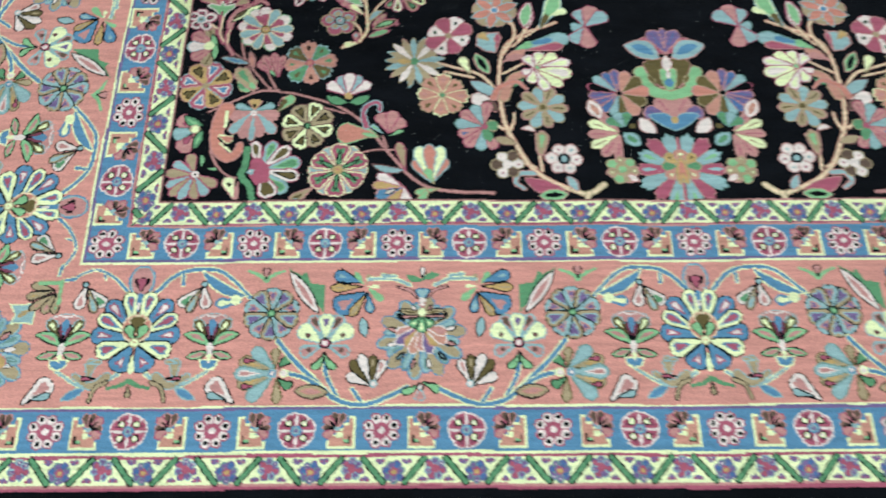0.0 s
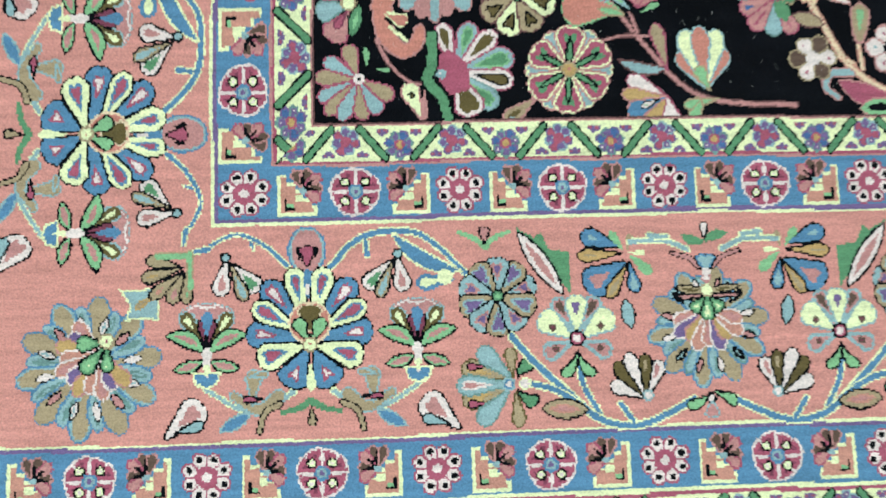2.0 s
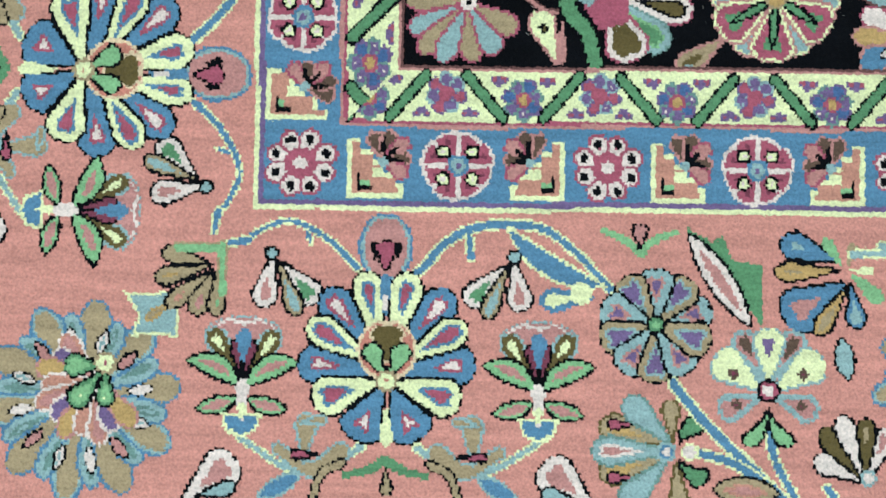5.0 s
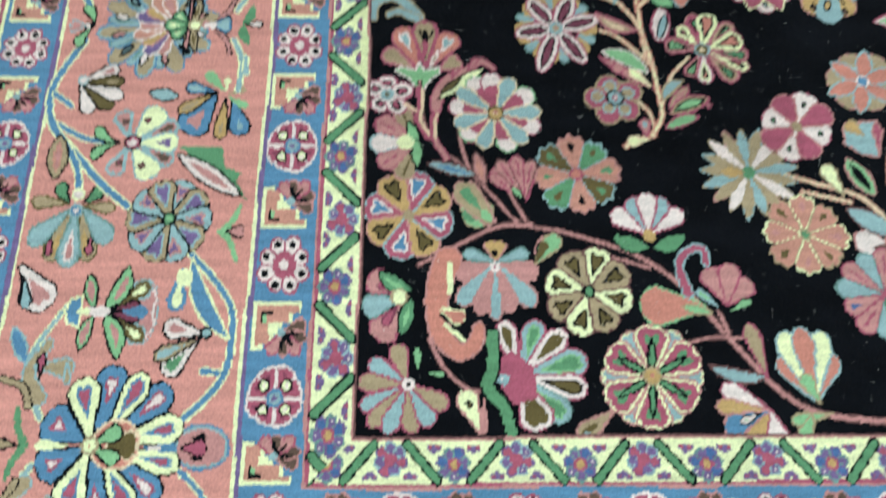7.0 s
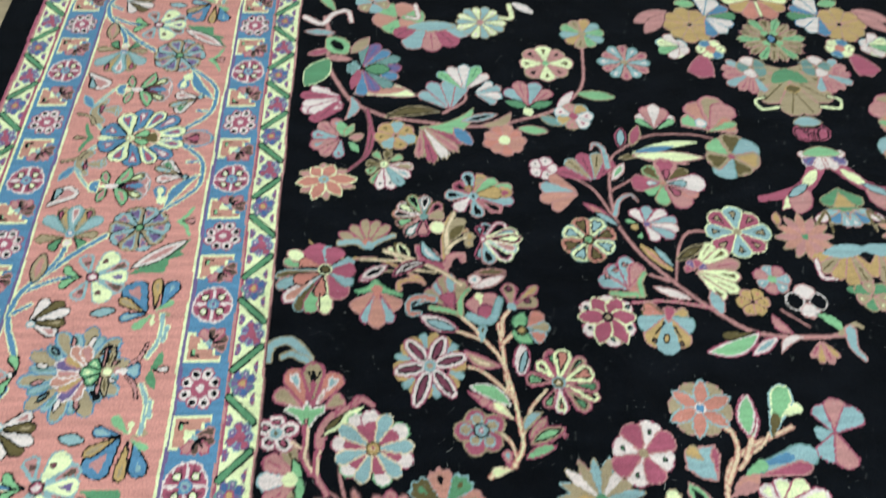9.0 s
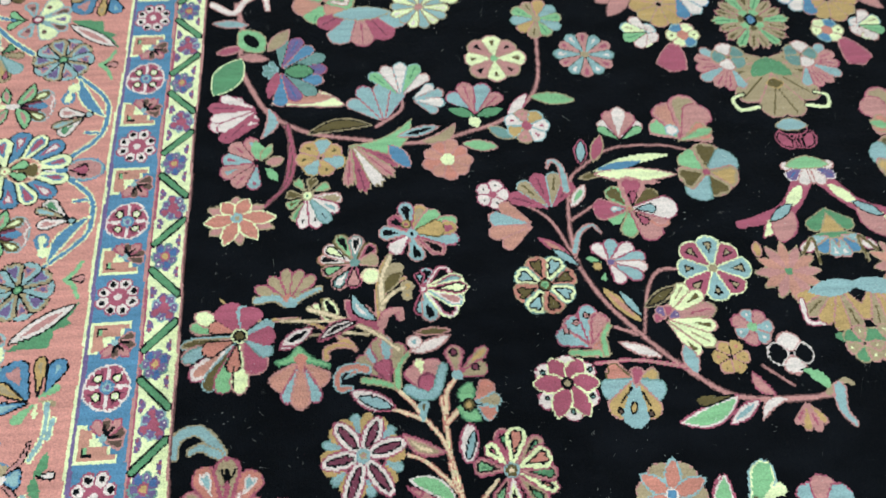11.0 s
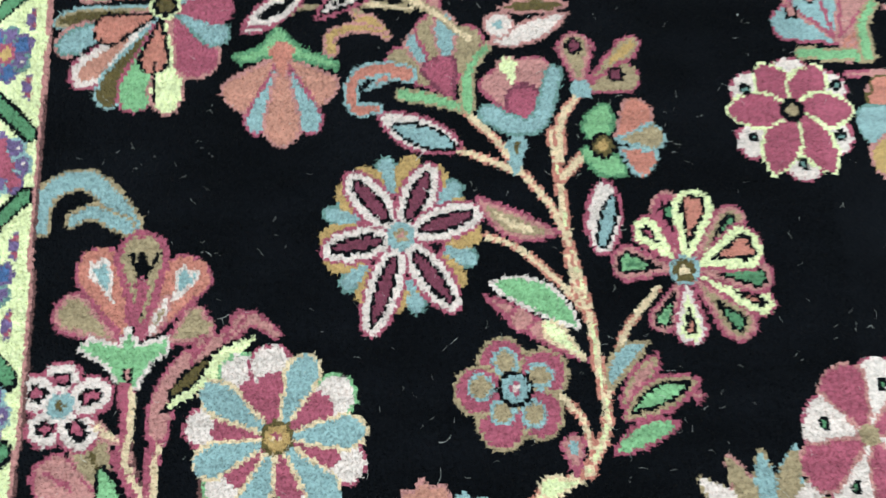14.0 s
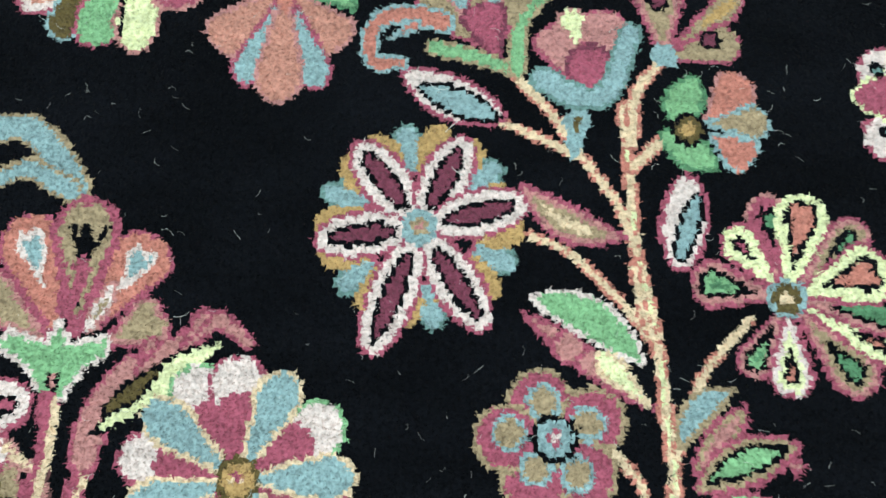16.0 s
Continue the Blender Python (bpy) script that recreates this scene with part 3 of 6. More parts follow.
def corner_flower():
    motif[0] = begin("corner_flower", motif[1])
    petal(-.2161, -.2330, -.1493, -.2263, .0129, "bttt")
    petal(-.2161, -.2330, -.1651, -.2098, .0098, "baaw")
    petal(-.2161, -.2330, -.1697, -.1875, .0129, "battt")
    petal(-.2161, -.2330, -.1920, -.1833, .0098, "baawa")
    petal(-.2161, -.2330, -.2088, -.1678, .0129, "bttt")
    petal(-.2161, -.2330, -.2290, -.1776, .0098, "baaw")
    petal(-.2161, -.2330, -.2514, -.1749, .0129, "battt")
    petal(-.2161, -.2330, -.2617, -.1948, .0098, "baawa")
    petal(-.2161, -.2330, -.2811, -.2058, .0128, "bttt")
    petal(-.2161, -.2330, -.2776, -.2282, .0097, "baaw")
    petal(-.2161, -.2330, -.2866, -.2486, .0128, "battt")
    petal(-.2161, -.2330, -.2709, -.2649, .0097, "baawa")
    petal(-.2161, -.2330, -.2661, -.2870, .0128, "bttt")
    petal(-.2161, -.2330, -.2441, -.2911, .0097, "baaw")
    petal(-.2161, -.2330, -.2274, -.3065, .0128, "battt")
    petal(-.2161, -.2330, -.2074, -.2969, .0097, "baawa")
    petal(-.2161, -.2330, -.1851, -.2997, .0128, "bttt")
    petal(-.2161, -.2330, -.1747, -.2800, .0097, "baaw")
    petal(-.2161, -.2330, -.1552, -.2692, .0129, "battt")
    petal(-.2161, -.2330, -.1585, -.2468, .0098, "baawa")
    petal(-.1870, -.2309, -.1678, -.2275, .0044, "kPPP", shape="lens")
    petal(-.1943, -.2159, -.1796, -.2032, .0044, "kpp", shape="lens")
    petal(-.2080, -.2064, -.2017, -.1879, .0045, "kPa", shape="lens")
    petal(-.2245, -.2051, -.2283, -.1857, .0044, "kPPP", shape="lens")
    petal(-.2392, -.2121, -.2521, -.1972, .0044, "kpp", shape="lens")
    petal(-.2483, -.2257, -.2667, -.2191, .0044, "kPa", shape="lens")
    petal(-.2493, -.2422, -.2683, -.2456, .0044, "kPPP", shape="lens")
    petal(-.2420, -.2572, -.2565, -.2697, .0044, "kpp", shape="lens")
    petal(-.2283, -.2666, -.2345, -.2849, .0044, "kPa", shape="lens")
    petal(-.2119, -.2680, -.2081, -.2871, .0044, "kPPP", shape="lens")
    petal(-.1972, -.2610, -.1844, -.2759, .0044, "kpp", shape="lens")
    petal(-.1880, -.2474, -.1696, -.2541, .0044, "kPa", shape="lens")
    petal(-.2088, -.2219, -.2330, -.1922, .0089, "Psp")
    petal(-.2088, -.2219, -.2387, -.2054, .0089, "Pvv")
    petal(-.2088, -.2219, -.2503, -.2138, .0089, "pyy")
    petal(-.2088, -.2219, -.2462, -.2278, .0089, "Pss")
    petal(-.2088, -.2219, -.2496, -.2418, .0089, "Psp")
    petal(-.2088, -.2219, -.2376, -.2500, .0089, "Pvv")
    petal(-.2088, -.2219, -.2312, -.2631, .0089, "pyy")
    petal(-.2088, -.2219, -.2170, -.2618, .0089, "Pss")
    petal(-.2088, -.2219, -.2038, -.2679, .0089, "Psp")
    petal(-.2088, -.2219, -.1939, -.2576, .0089, "Pvv")
    petal(-.2088, -.2219, -.1800, -.2539, .0089, "pyy")
    patch([(-.1919, -.1615), (-.1746, -.1632), (-.1532, -.1585), (-.1526, -.1935), (-.1695, -.1909), (-.1846, -.1928), (-.1814, -.1771)], "caaa")
    petal(-.1540, -.1657, -.1760, -.1811, .0040, "yt")
    petal(-.1303, -.1422, -.1671, -.1334, .0072, "ktt")
    petal(-.1303, -.1422, -.1712, -.1533, .0081, "ktty")
    petal(-.1303, -.1454, -.1619, -.1721, .0081, "ktts")
    petal(-.1294, -.1453, -.1431, -.1774, .0090, "kttp")
    petal(-.1276, -.1453, -.1270, -.1782, .0076, "kttG")
    stem([(-.1556, -.1306), (-.1234, -.1304)], .0040, "tG", taper=1)
    stem([(-.1243, -.1295), (-.1237, -.1620)], .0040, "tG", taper=1)
    petal(-.2028, -.2134, -.2311, -.2126, .0098, "kgGGc")
    petal(-.2036, -.2161, -.2252, -.2410, .0098, "kgGGc")
    petal(-.2019, -.2152, -.2013, -.2419, .0080, "kgGGc")
    spot(-.2024, -.2107, .0076, "tccr")
    motif[0] = None


def corner_vine():
    stem([(-.0302, -.1434), (-.0507, -.1236), (-.0779, -.1111), (-.1011, -.1194), (-.1069, -.1249)], .0032, "cb")
    leaf(-.0665, -.1155, -.0619, -.1291, .0023, "cb")
    stem([(-.1069, -.1249), (-.1203, -.1272)], .0036, "cb")


def near_spray():
    stem([(.2545, .2812), (.2812, .2952), (.2938, .3176), (.2917, .3478), (.2893, .3776), (.2829, .4118), (.2806, .4473), (.2785, .4767)], .0033, "Sec", taper=0.8)
    stem([(.2335, .4878), (.2467, .4737), (.2594, .4548), (.2747, .4329), (.2828, .4103)], .0025, "Se", taper=1)
    stem([(.2230, .4690), (.2412, .4615), (.2608, .4521)], .0024, "Se", taper=1)
    stem([(.2818, .4605), (.2844, .4823), (.2954, .4980)], .0036, "Se", taper=0.8)
    stem([(.2823, .4488), (.2961, .4625)], .0032, "Se", taper=0.9)
    stem([(.2389, .4176), (.2545, .4106), (.2742, .3920), (.2876, .3752)], .0023, "Se", taper=1)
    stem([(.3277, .3849), (.3105, .3660), (.2994, .3459), (.2957, .3302)], .0023, "Se", taper=1)
    stem([(.2682, .3350), (.2812, .3190), (.2844, .3041)], .0022, "Se", taper=1)
    stem([(.2814, .4056), (.2838, .3885), (.2902, .3715)], .0023, "Se", taper=1)
    petal(.2792, .2893, .2563, .2857, .0066, "ecc")
    spot(.2816, .2933, .0050, "Sec")
    motif[0] = begin("flower", motif[1])
    petal(.1930, .4200, .2271, .4494, .0075, "waaa")
    petal(.1930, .4200, .1855, .4659, .0075, "waaa")
    petal(.1930, .4200, .1521, .4360, .0074, "waaa")
    petal(.1930, .4200, .1602, .3918, .0073, "waaa")
    petal(.1930, .4200, .2002, .3765, .0073, "waaa")
    petal(.1930, .4200, .2335, .4042, .0074, "waaa")
    petal(.1930, .4200, .2344, .4353, .0087, "yyyy")
    petal(.1930, .4200, .2155, .4600, .0088, "yyyy")
    petal(.1930, .4200, .2010, .4658, .0088, "yyyy")
    petal(.1930, .4200, .1711, .4603, .0088, "yyyy")
    petal(.1930, .4200, .1594, .4499, .0087, "yyyy")
    petal(.1930, .4200, .1497, .4204, .0086, "yyyy")
    petal(.1930, .4200, .1526, .4051, .0085, "yyyy")
    petal(.1930, .4200, .1716, .3819, .0085, "yyyy")
    petal(.1930, .4200, .1855, .3766, .0085, "yyyy")
    petal(.1930, .4200, .2141, .3814, .0085, "yyyy")
    petal(.1930, .4200, .2257, .3910, .0085, "yyyy")
    petal(.1930, .4200, .2366, .4196, .0086, "yyyy")
    spot(.1930, .4200, .0246, "rk")
    petal(.1908, .4229, .1643, .4573, .0110, "rPPkmm", shape="oval")
    petal(.1945, .4232, .2117, .4608, .0110, "rPPkmm", shape="oval")
    petal(.1967, .4210, .2387, .4323, .0109, "rPPkmm", shape="oval")
    petal(.1954, .4165, .2215, .3772, .0106, "rPPkmm", shape="oval")
    petal(.1915, .4155, .1740, .3658, .0105, "rPPkmm", shape="oval")
    petal(.1895, .4194, .1493, .4129, .0107, "rPPkmm", shape="oval")
    spot(.1930, .4200, .0077, "aat")
    spot(.1930, .4200, .0018, "p")
    motif[0] = None
    motif[0] = begin("flower", motif[1])
    spot(.2426, .3496, .0137, "trrr")
    spot(.2631, .3433, .0136, "trrr")
    spot(.2594, .3227, .0134, "trrr")
    spot(.2404, .3183, .0133, "trrr")
    spot(.2295, .3358, .0135, "trrr")
    spot(.2438, .3501, .0073, "att")
    spot(.2610, .3420, .0072, "att")
    spot(.2568, .3231, .0071, "att")
    spot(.2408, .3245, .0071, "att")
    spot(.2302, .3375, .0072, "att")
    spot(.2480, .3360, .0095, "kaar")
    spot(.2481, .3366, .0017, "P")
    motif[0] = None
    motif[0] = begin("flower", motif[1])
    petal(.3416, .3914, .3249, .3615, .0085, "rpkGg")
    petal(.3426, .3975, .3364, .4383, .0107, "prrkg")
    petal(.3400, .3946, .3044, .4008, .0111, "rpkGg")
    petal(.3413, .3964, .3200, .4235, .0099, "rcckr")
    petal(.3431, .3907, .3426, .3535, .0102, "rPckS")
    petal(.3459, .3967, .3786, .4273, .0100, "rptkg")
    petal(.3457, .3910, .3751, .3570, .0115, "rptkg")
    petal(.3469, .3922, .3894, .3713, .0091, "rcckS")
    petal(.3440, .3976, .3546, .4391, .0119, "cckSS")
    petal(.3470, .3935, .3910, .3875, .0104, "rpkgg")
    petal(.3466, .3952, .3870, .4087, .0143, "rcckSS")
    spot(.3431, .3941, .0083, "aooo")
    spot(.3431, .3941, .0025, "e")
    motif[0] = None
    petal(.2786, .4177, .2343, .4402, .0085, "rpte", bend=0.12, shape="lens")
    motif[0] = begin("leaf", motif[1])
    petal(.3004, .4041, .3055, .4468, .0104, "rPPP", shape="oval")
    petal(.2996, .4079, .3095, .4378, .0050, "kaa", shape="oval")
    motif[0] = None
    motif[0] = begin("leaf", motif[1])
    petal(.2887, .3473, .2339, .3863, .0059, "rpp", shape="lens")
    spot(.2537, .3718, .0071, "rpp")
    petal(.2373, .3922, .2845, .3652, .0090, "PGGG", bend=0.1, shape="lens")
    petal(.2870, .3480, .2654, .3697, .0059, "ecc")
    motif[0] = None
    petal(.2964, .3316, .3205, .3575, .0064, "taa", bend=0.15, shape="lens")
    petal(.3013, .3228, .3245, .3514, .0070, "rtp", shape="lens")
    petal(.3014, .3180, .3444, .3359, .0098, "rtkGG", bend=0.05, shape="lens")
    petal(.2946, .3008, .3317, .3148, .0068, "rGG", bend=0.05, shape="lens")
    petal(.3329, .3312, .3449, .3263, .0035, "rp")
    petal(.2757, .2909, .2754, .3121, .0073, "rpa")
    motif[0] = begin("flower", motif[1])
    petal(.2216, .5021, .1902, .5290, .0114, "rtt")
    petal(.2217, .5038, .2036, .5418, .0095, "paa")
    petal(.2217, .5038, .2118, .5513, .0095, "rtt")
    petal(.2233, .5037, .2385, .5441, .0102, "rtt")
    petal(.2225, .5073, .2230, .5531, .0082, "paa")
    petal(.2245, .4968, .2164, .5251, .0114, "mrr")
    stem([(.1969, .5020), (.2135, .4986), (.2331, .4923)], .0043, "tG", taper=0.9)
    stem([(.2331, .4923), (.2344, .5138), (.2465, .5311)], .0043, "tG", taper=0.7)
    motif[0] = None
    stem([(.1999, .5145), (.1825, .5187), (.1699, .5111), (.1701, .4949), (.1827, .4937)], .0057, "aSS", taper=0.6)
    petal(.1774, .5056, .1904, .5149, .0040, "aS")
    motif[0] = begin("leaf", motif[1])
    petal(.2298, .4687, .1826, .4903, .0111, "rPP", bend=0.03, shape="lens")
    petal(.2267, .4688, .1893, .4839, .0071, "kaa", shape="lens")
    motif[0] = None
    motif[0] = begin("bud", motif[1])
    petal(.2602, .4850, .2473, .5150, .0120, "rpp")
    petal(.2665, .4847, .2728, .5229, .0134, "rpp")
    petal(.2597, .5005, .2563, .5235, .0074, "pcc")
    spot(.2651, .4951, .0113, "mr")
    stem([(.2449, .4884), (.2583, .4810), (.2728, .4838), (.2831, .5118)], .0066, "wa", taper=0.8)
    motif[0] = None
    petal(.2567, .4516, .2597, .4748, .0065, "aao")
    petal(.2465, .5318, .2948, .5503, .0076, "pPP", bend=-0.05, shape="lens")
    spot(.2538, .5435, .0090, "pPPa")
    petal(.2539, .5545, .2969, .5554, .0056, "po", shape="lens")
    motif[0] = begin("flower", motif[1])
    petal(.2980, .4989, .2958, .5371, .0116, "rpt")
    spot(.2957, .5284, .0051, "km")
    petal(.3002, .5041, .3334, .5320, .0075, "rty")
    petal(.2980, .4989, .3316, .5106, .0108, "rtt")
    spot(.3185, .5097, .0051, "km")
    spot(.2976, .5014, .0060, "a")
    motif[0] = None
    motif[0] = begin("bud", motif[1])
    petal(.3141, .4691, .3327, .4923, .0112, "pSS")
    petal(.3153, .4650, .3337, .4522, .0104, "aSS")
    petal(.3142, .4698, .3417, .4713, .0092, "att")
    petal(.2998, .4680, .3109, .4925, .0092, "gGG", shape="lens")
    petal(.2942, .4659, .3188, .4482, .0084, "gGG", shape="lens")
    spot(.3069, .4667, .0078, "koy")
    motif[0] = None
    motif[0] = begin("flower", motif[1])
    petal(.1253, .5270, .1014, .4984, .0139, "pss")
    petal(.1349, .5266, .1552, .4996, .0140, "pss")
    petal(.1269, .5234, .1140, .4810, .0089, "raa")
    petal(.1339, .5231, .1474, .4802, .0089, "raa")
    petal(.1295, .5286, .1300, .4729, .0118, "pss")
    patch([(.0999, .5305), (.1158, .5344), (.1269, .5495), (.1413, .5334), (.1626, .5244), (.1612, .5181), (.1301, .5285), (.1064, .5239)], "gGG")
    petal(.1301, .5162, .1292, .5375, .0074, "S")
    motif[0] = None
    motif[0] = begin("flower", motif[1])
    petal(.0608, .5629, -.0002, .5544, .0082, "atoo")
    petal(.0609, .5618, .0019, .5372, .0115, "pwaaa")
    petal(.0610, .5582, .0128, .5151, .0121, "rPPs")
    petal(.0620, .5581, .0300, .5007, .0113, "aooo")
    petal(.0626, .5581, .0456, .4973, .0127, "rGGG")
    petal(.0632, .5581, .0664, .4948, .0113, "pcccc")
    petal(.0674, .5597, .0876, .5176, .0148, "prrr")
    petal(.0657, .5616, .0998, .5397, .0095, "waa")
    petal(.0656, .5634, .1011, .5614, .0110, "rrm")
    petal(.0594, .5582, .0234, .5463, .0116, "kSSS")
    petal(.0611, .5563, .0571, .5202, .0091, "kSSS")
    stem([(.0118, .5304), (.0283, .5432)], .0013, "k", taper=0.8)
    stem([(.0583, .5279), (.0583, .5036)], .0013, "k", taper=0.8)
    petal(.0606, .5668, .0087, .5782, .0095, "pGG")
    petal(.0606, .5668, .0138, .5928, .0105, "pccc")
    petal(.0596, .5678, .0294, .5776, .0095, "kSSS")
    petal(.0634, .5667, .0441, .6029, .0163, "rrrr")
    petal(.0651, .5701, .0661, .6008, .0077, "aa")
    petal(.0670, .5685, .0788, .5980, .0144, "rrr")
    petal(.0689, .5655, .1004, .5764, .0086, "aa")
    petal(.0690, .5607, .1023, .5616, .0124, "rrr")
    spot(.0634, .5633, .0090, "ckoo")
    motif[0] = None
    stem([(.0012, .4334), (.0030, .4491), (.0126, .4574), (.0263, .4584), (.0395, .4475), (.0499, .4312)], .0064, "taa", taper=1.1)
    stem([(.0187, .4364), (.0295, .4403), (.0478, .4313)], .0046, "ta", taper=1.2)
    motif[0] = begin("flower", motif[1])
    petal(.0479, .3684, .0135, .3913, .0123, "rptt")
    petal(.0694, .3668, .0926, .3821, .0123, "rptt")
    petal(.0506, .3712, .0297, .4203, .0148, "rSSSPa")
    petal(.0640, .3735, .0855, .4131, .0148, "rSSSPa")
    petal(.0578, .3708, .0559, .4291, .0155, "rrttt")
    petal(.0567, .3827, .0564, .4172, .0033, "kk")
    petal(.0561, .3827, .0570, .4037, .0039, "rr")
    stem([(.0533, .4069), (.0505, .4169)], .0012, "k", taper=0.8)
    stem([(.0598, .4066), (.0653, .4162)], .0012, "k", taper=0.8)
    petal(.0612, .3707, .0713, .3939, .0041, "pPt", shape="lens")
    patch([(.0237, .3667), (.0319, .3736), (.0470, .3690), (.0505, .3794), (.0567, .3686), (.0721, .3725), (.0729, .3637), (.0640, .3575), (.0555, .3436), (.0482, .3449), (.0399, .3572)], "PGGG")
    petal(.0522, .3424, .0516, .3567, .0028, "kp")
    motif[0] = None
    stem([(.0510, .3453), (.0524, .3256), (.0498, .3107), (.0598, .2915)], .0040, "r", taper=0.95)
    stem([(.0532, .3452), (.0547, .3255), (.0520, .3106), (.0620, .2914)], .0017, "e", taper=1)
    stem([(.0701, .3303), (.0657, .3140), (.0650, .2899)], .0039, "r", taper=0.95)
    stem([(.0724, .3302), (.0679, .3139), (.0672, .2898)], .0017, "e", taper=1)
    motif[0] = begin("leaf", motif[1])
    stem([(.0675, .3249), (.0703, .3415), (.0811, .3581), (.0995, .3688), (.1139, .3785), (.1264, .3699)], .0070, "rpp", taper=0.45)
    petal(.0996, .3659, .1100, .3837, .0041, "rp")
    petal(.0826, .3551, .0899, .3722, .0035, "rp")
    petal(.0692, .3317, .1189, .3714, .0072, "kccc", bend=0.03, shape="lens")
    petal(.0717, .3400, .0931, .3589, .0043, "koo", shape="lens")
    motif[0] = None
    motif[0] = begin("flower", motif[1])
    petal(.0188, .3417, .0189, .3617, .0108, "rPPkr", shape="oval")
    petal(.0162, .3404, -.0027, .3502, .0107, "rPPkr", shape="oval")
    petal(.0173, .3366, .0069, .3192, .0106, "rPPkr", shape="oval")
    petal(.0208, .3363, .0352, .3167, .0106, "rPPkr", shape="oval")
    petal(.0219, .3399, .0453, .3461, .0107, "rPPkr", shape="oval")
    spot(.0188, .3390, .0067, "aao")
    motif[0] = None
    stem([(.0373, .3278), (.0474, .3204)], .0025, "pe", taper=0.8)
    motif[0] = begin("flower", motif[1])
    petal(.1270, .3177, .0802, .3266, .0123, "rPPP")
    petal(.1270, .3177, .0947, .3238, .0100, "rrr")
    petal(.1270, .3177, .1028, .3601, .0125, "GPPP")
    petal(.1270, .3177, .1104, .3467, .0102, "rrr")
    petal(.1270, .3177, .1227, .3655, .0125, "rPPP")
    petal(.1270, .3177, .1241, .3504, .0102, "rrr")
    petal(.1270, .3177, .1659, .3435, .0124, "GPPP")
    petal(.1270, .3177, .1537, .3354, .0101, "rrr")
    petal(.1270, .3177, .1710, .2997, .0122, "rPPP")
    petal(.1270, .3177, .1574, .3053, .0100, "rrr")
    petal(.1270, .3177, .1412, .2741, .0120, "GPPP")
    petal(.1270, .3177, .1369, .2873, .0099, "rrr")
    petal(.1270, .3177, .0950, .2867, .0120, "rPPP")
    petal(.1270, .3177, .1047, .2962, .0099, "rrr")
    petal(.1270, .3177, .0927, .2891, .0121, "GPPP")
    petal(.1270, .3177, .1032, .2978, .0099, "rrr")
    petal(.1270, .3177, .0888, .3450, .0101, "eaaa")
    petal(.1270, .3177, .0848, .3048, .0099, "eaaa")
    petal(.1270, .3177, .1119, .2776, .0098, "eaaa")
    petal(.1270, .3177, .1568, .2836, .0099, "eaaa")
    petal(.1270, .3177, .1725, .3193, .0101, "eaaa")
    petal(.1270, .3177, .1445, .3594, .0102, "eaaa")
    spot(.1270, .3177, .0086, "oyye")
    spot(.1270, .3185, .0020, "r")
    motif[0] = None
    motif[0] = begin("flower", motif[1])
    petal(.4161, .4837, .4191, .5164, .0122, "rPPP")
    petal(.4161, .4837, .4479, .5016, .0122, "rPPP")
    petal(.4161, .4837, .4461, .4594, .0120, "rPPP")
    petal(.4161, .4837, .4178, .4406, .0119, "rPPP")
    petal(.4161, .4837, .3834, .4594, .0119, "rPPP")
    petal(.4161, .4837, .3832, .5021, .0121, "rPPP")
    spot(.4161, .4837, .0221, "c")
    petal(.4161, .4837, .4006, .5135, .0122, "crrr", shape="lens")
    petal(.4161, .4837, .4364, .5110, .0122, "crrr", shape="lens")
    petal(.4161, .4837, .4525, .4821, .0121, "crrr", shape="lens")
    petal(.4161, .4837, .4350, .4445, .0119, "crrr", shape="lens")
    petal(.4161, .4837, .3989, .4447, .0119, "crrr", shape="lens")
    petal(.4161, .4837, .3775, .4853, .0121, "crrr", shape="lens")
    spot(.4434, .4983, .0034, "kw")
    spot(.4410, .4671, .0033, "kw")
    spot(.4171, .4513, .0033, "kw")
    spot(.3918, .4685, .0033, "kw")
    spot(.3910, .4976, .0034, "kw")
    spot(.4161, .4837, .0074, "kkt")
    motif[0] = None
    motif[0] = begin("flower", motif[1])
    petal(.4908, .6314, .4770, .6586, .0100, "rPPP")
    petal(.4908, .6314, .5003, .6635, .0100, "raaa")
    petal(.4908, .6314, .5238, .6554, .0100, "rPPP")
    petal(.4908, .6314, .5368, .6388, .0100, "raaa")
    petal(.4908, .6314, .5362, .6217, .0099, "pPPP")
    petal(.4908, .6314, .5279, .6071, .0099, "raaa")
    petal(.4908, .6314, .5033, .6014, .0098, "rPPP")
    spot(.4938, .6313, .0063, "pv")
    petal(.4870, .6299, .4644, .6395, .0057, "kGG")
    petal(.4859, .6219, .4792, .6052, .0052, "kGG")
    spot(.4759, .6264, .0052, "y")
    motif[0] = None
    motif[0] = begin("flower", motif[1])
    petal(.5312, .7056, .5024, .6866, .0119, "kGG")
    petal(.5312, .7056, .5230, .6641, .0119, "tGG")
    petal(.5312, .7056, .5096, .7384, .0132, "tGo")
    petal(.5312, .7056, .5718, .7293, .0132, "too")
    petal(.5312, .7056, .4854, .7070, .0174, "prrr")
    petal(.5312, .7056, .5447, .7540, .0188, "pppr")
    petal(.5312, .7056, .5599, .6611, .0173, "rppp")
    petal(.5312, .7056, .5774, .6822, .0131, "pSp")
    petal(.5312, .7056, .5922, .7049, .0186, "rPPPP")
    petal(.5374, .7049, .5653, .7055, .0082, "kaa")
    petal(.5358, .7083, .5414, .7321, .0066, "kr")
    petal(.5366, .6998, .5512, .6822, .0070, "kr")
    petal(.5234, .7057, .5078, .7066, .0049, "aP")
    spot(.5312, .7056, .0049, "tS")
    motif[0] = None
    motif[0] = begin("flower", motif[1])
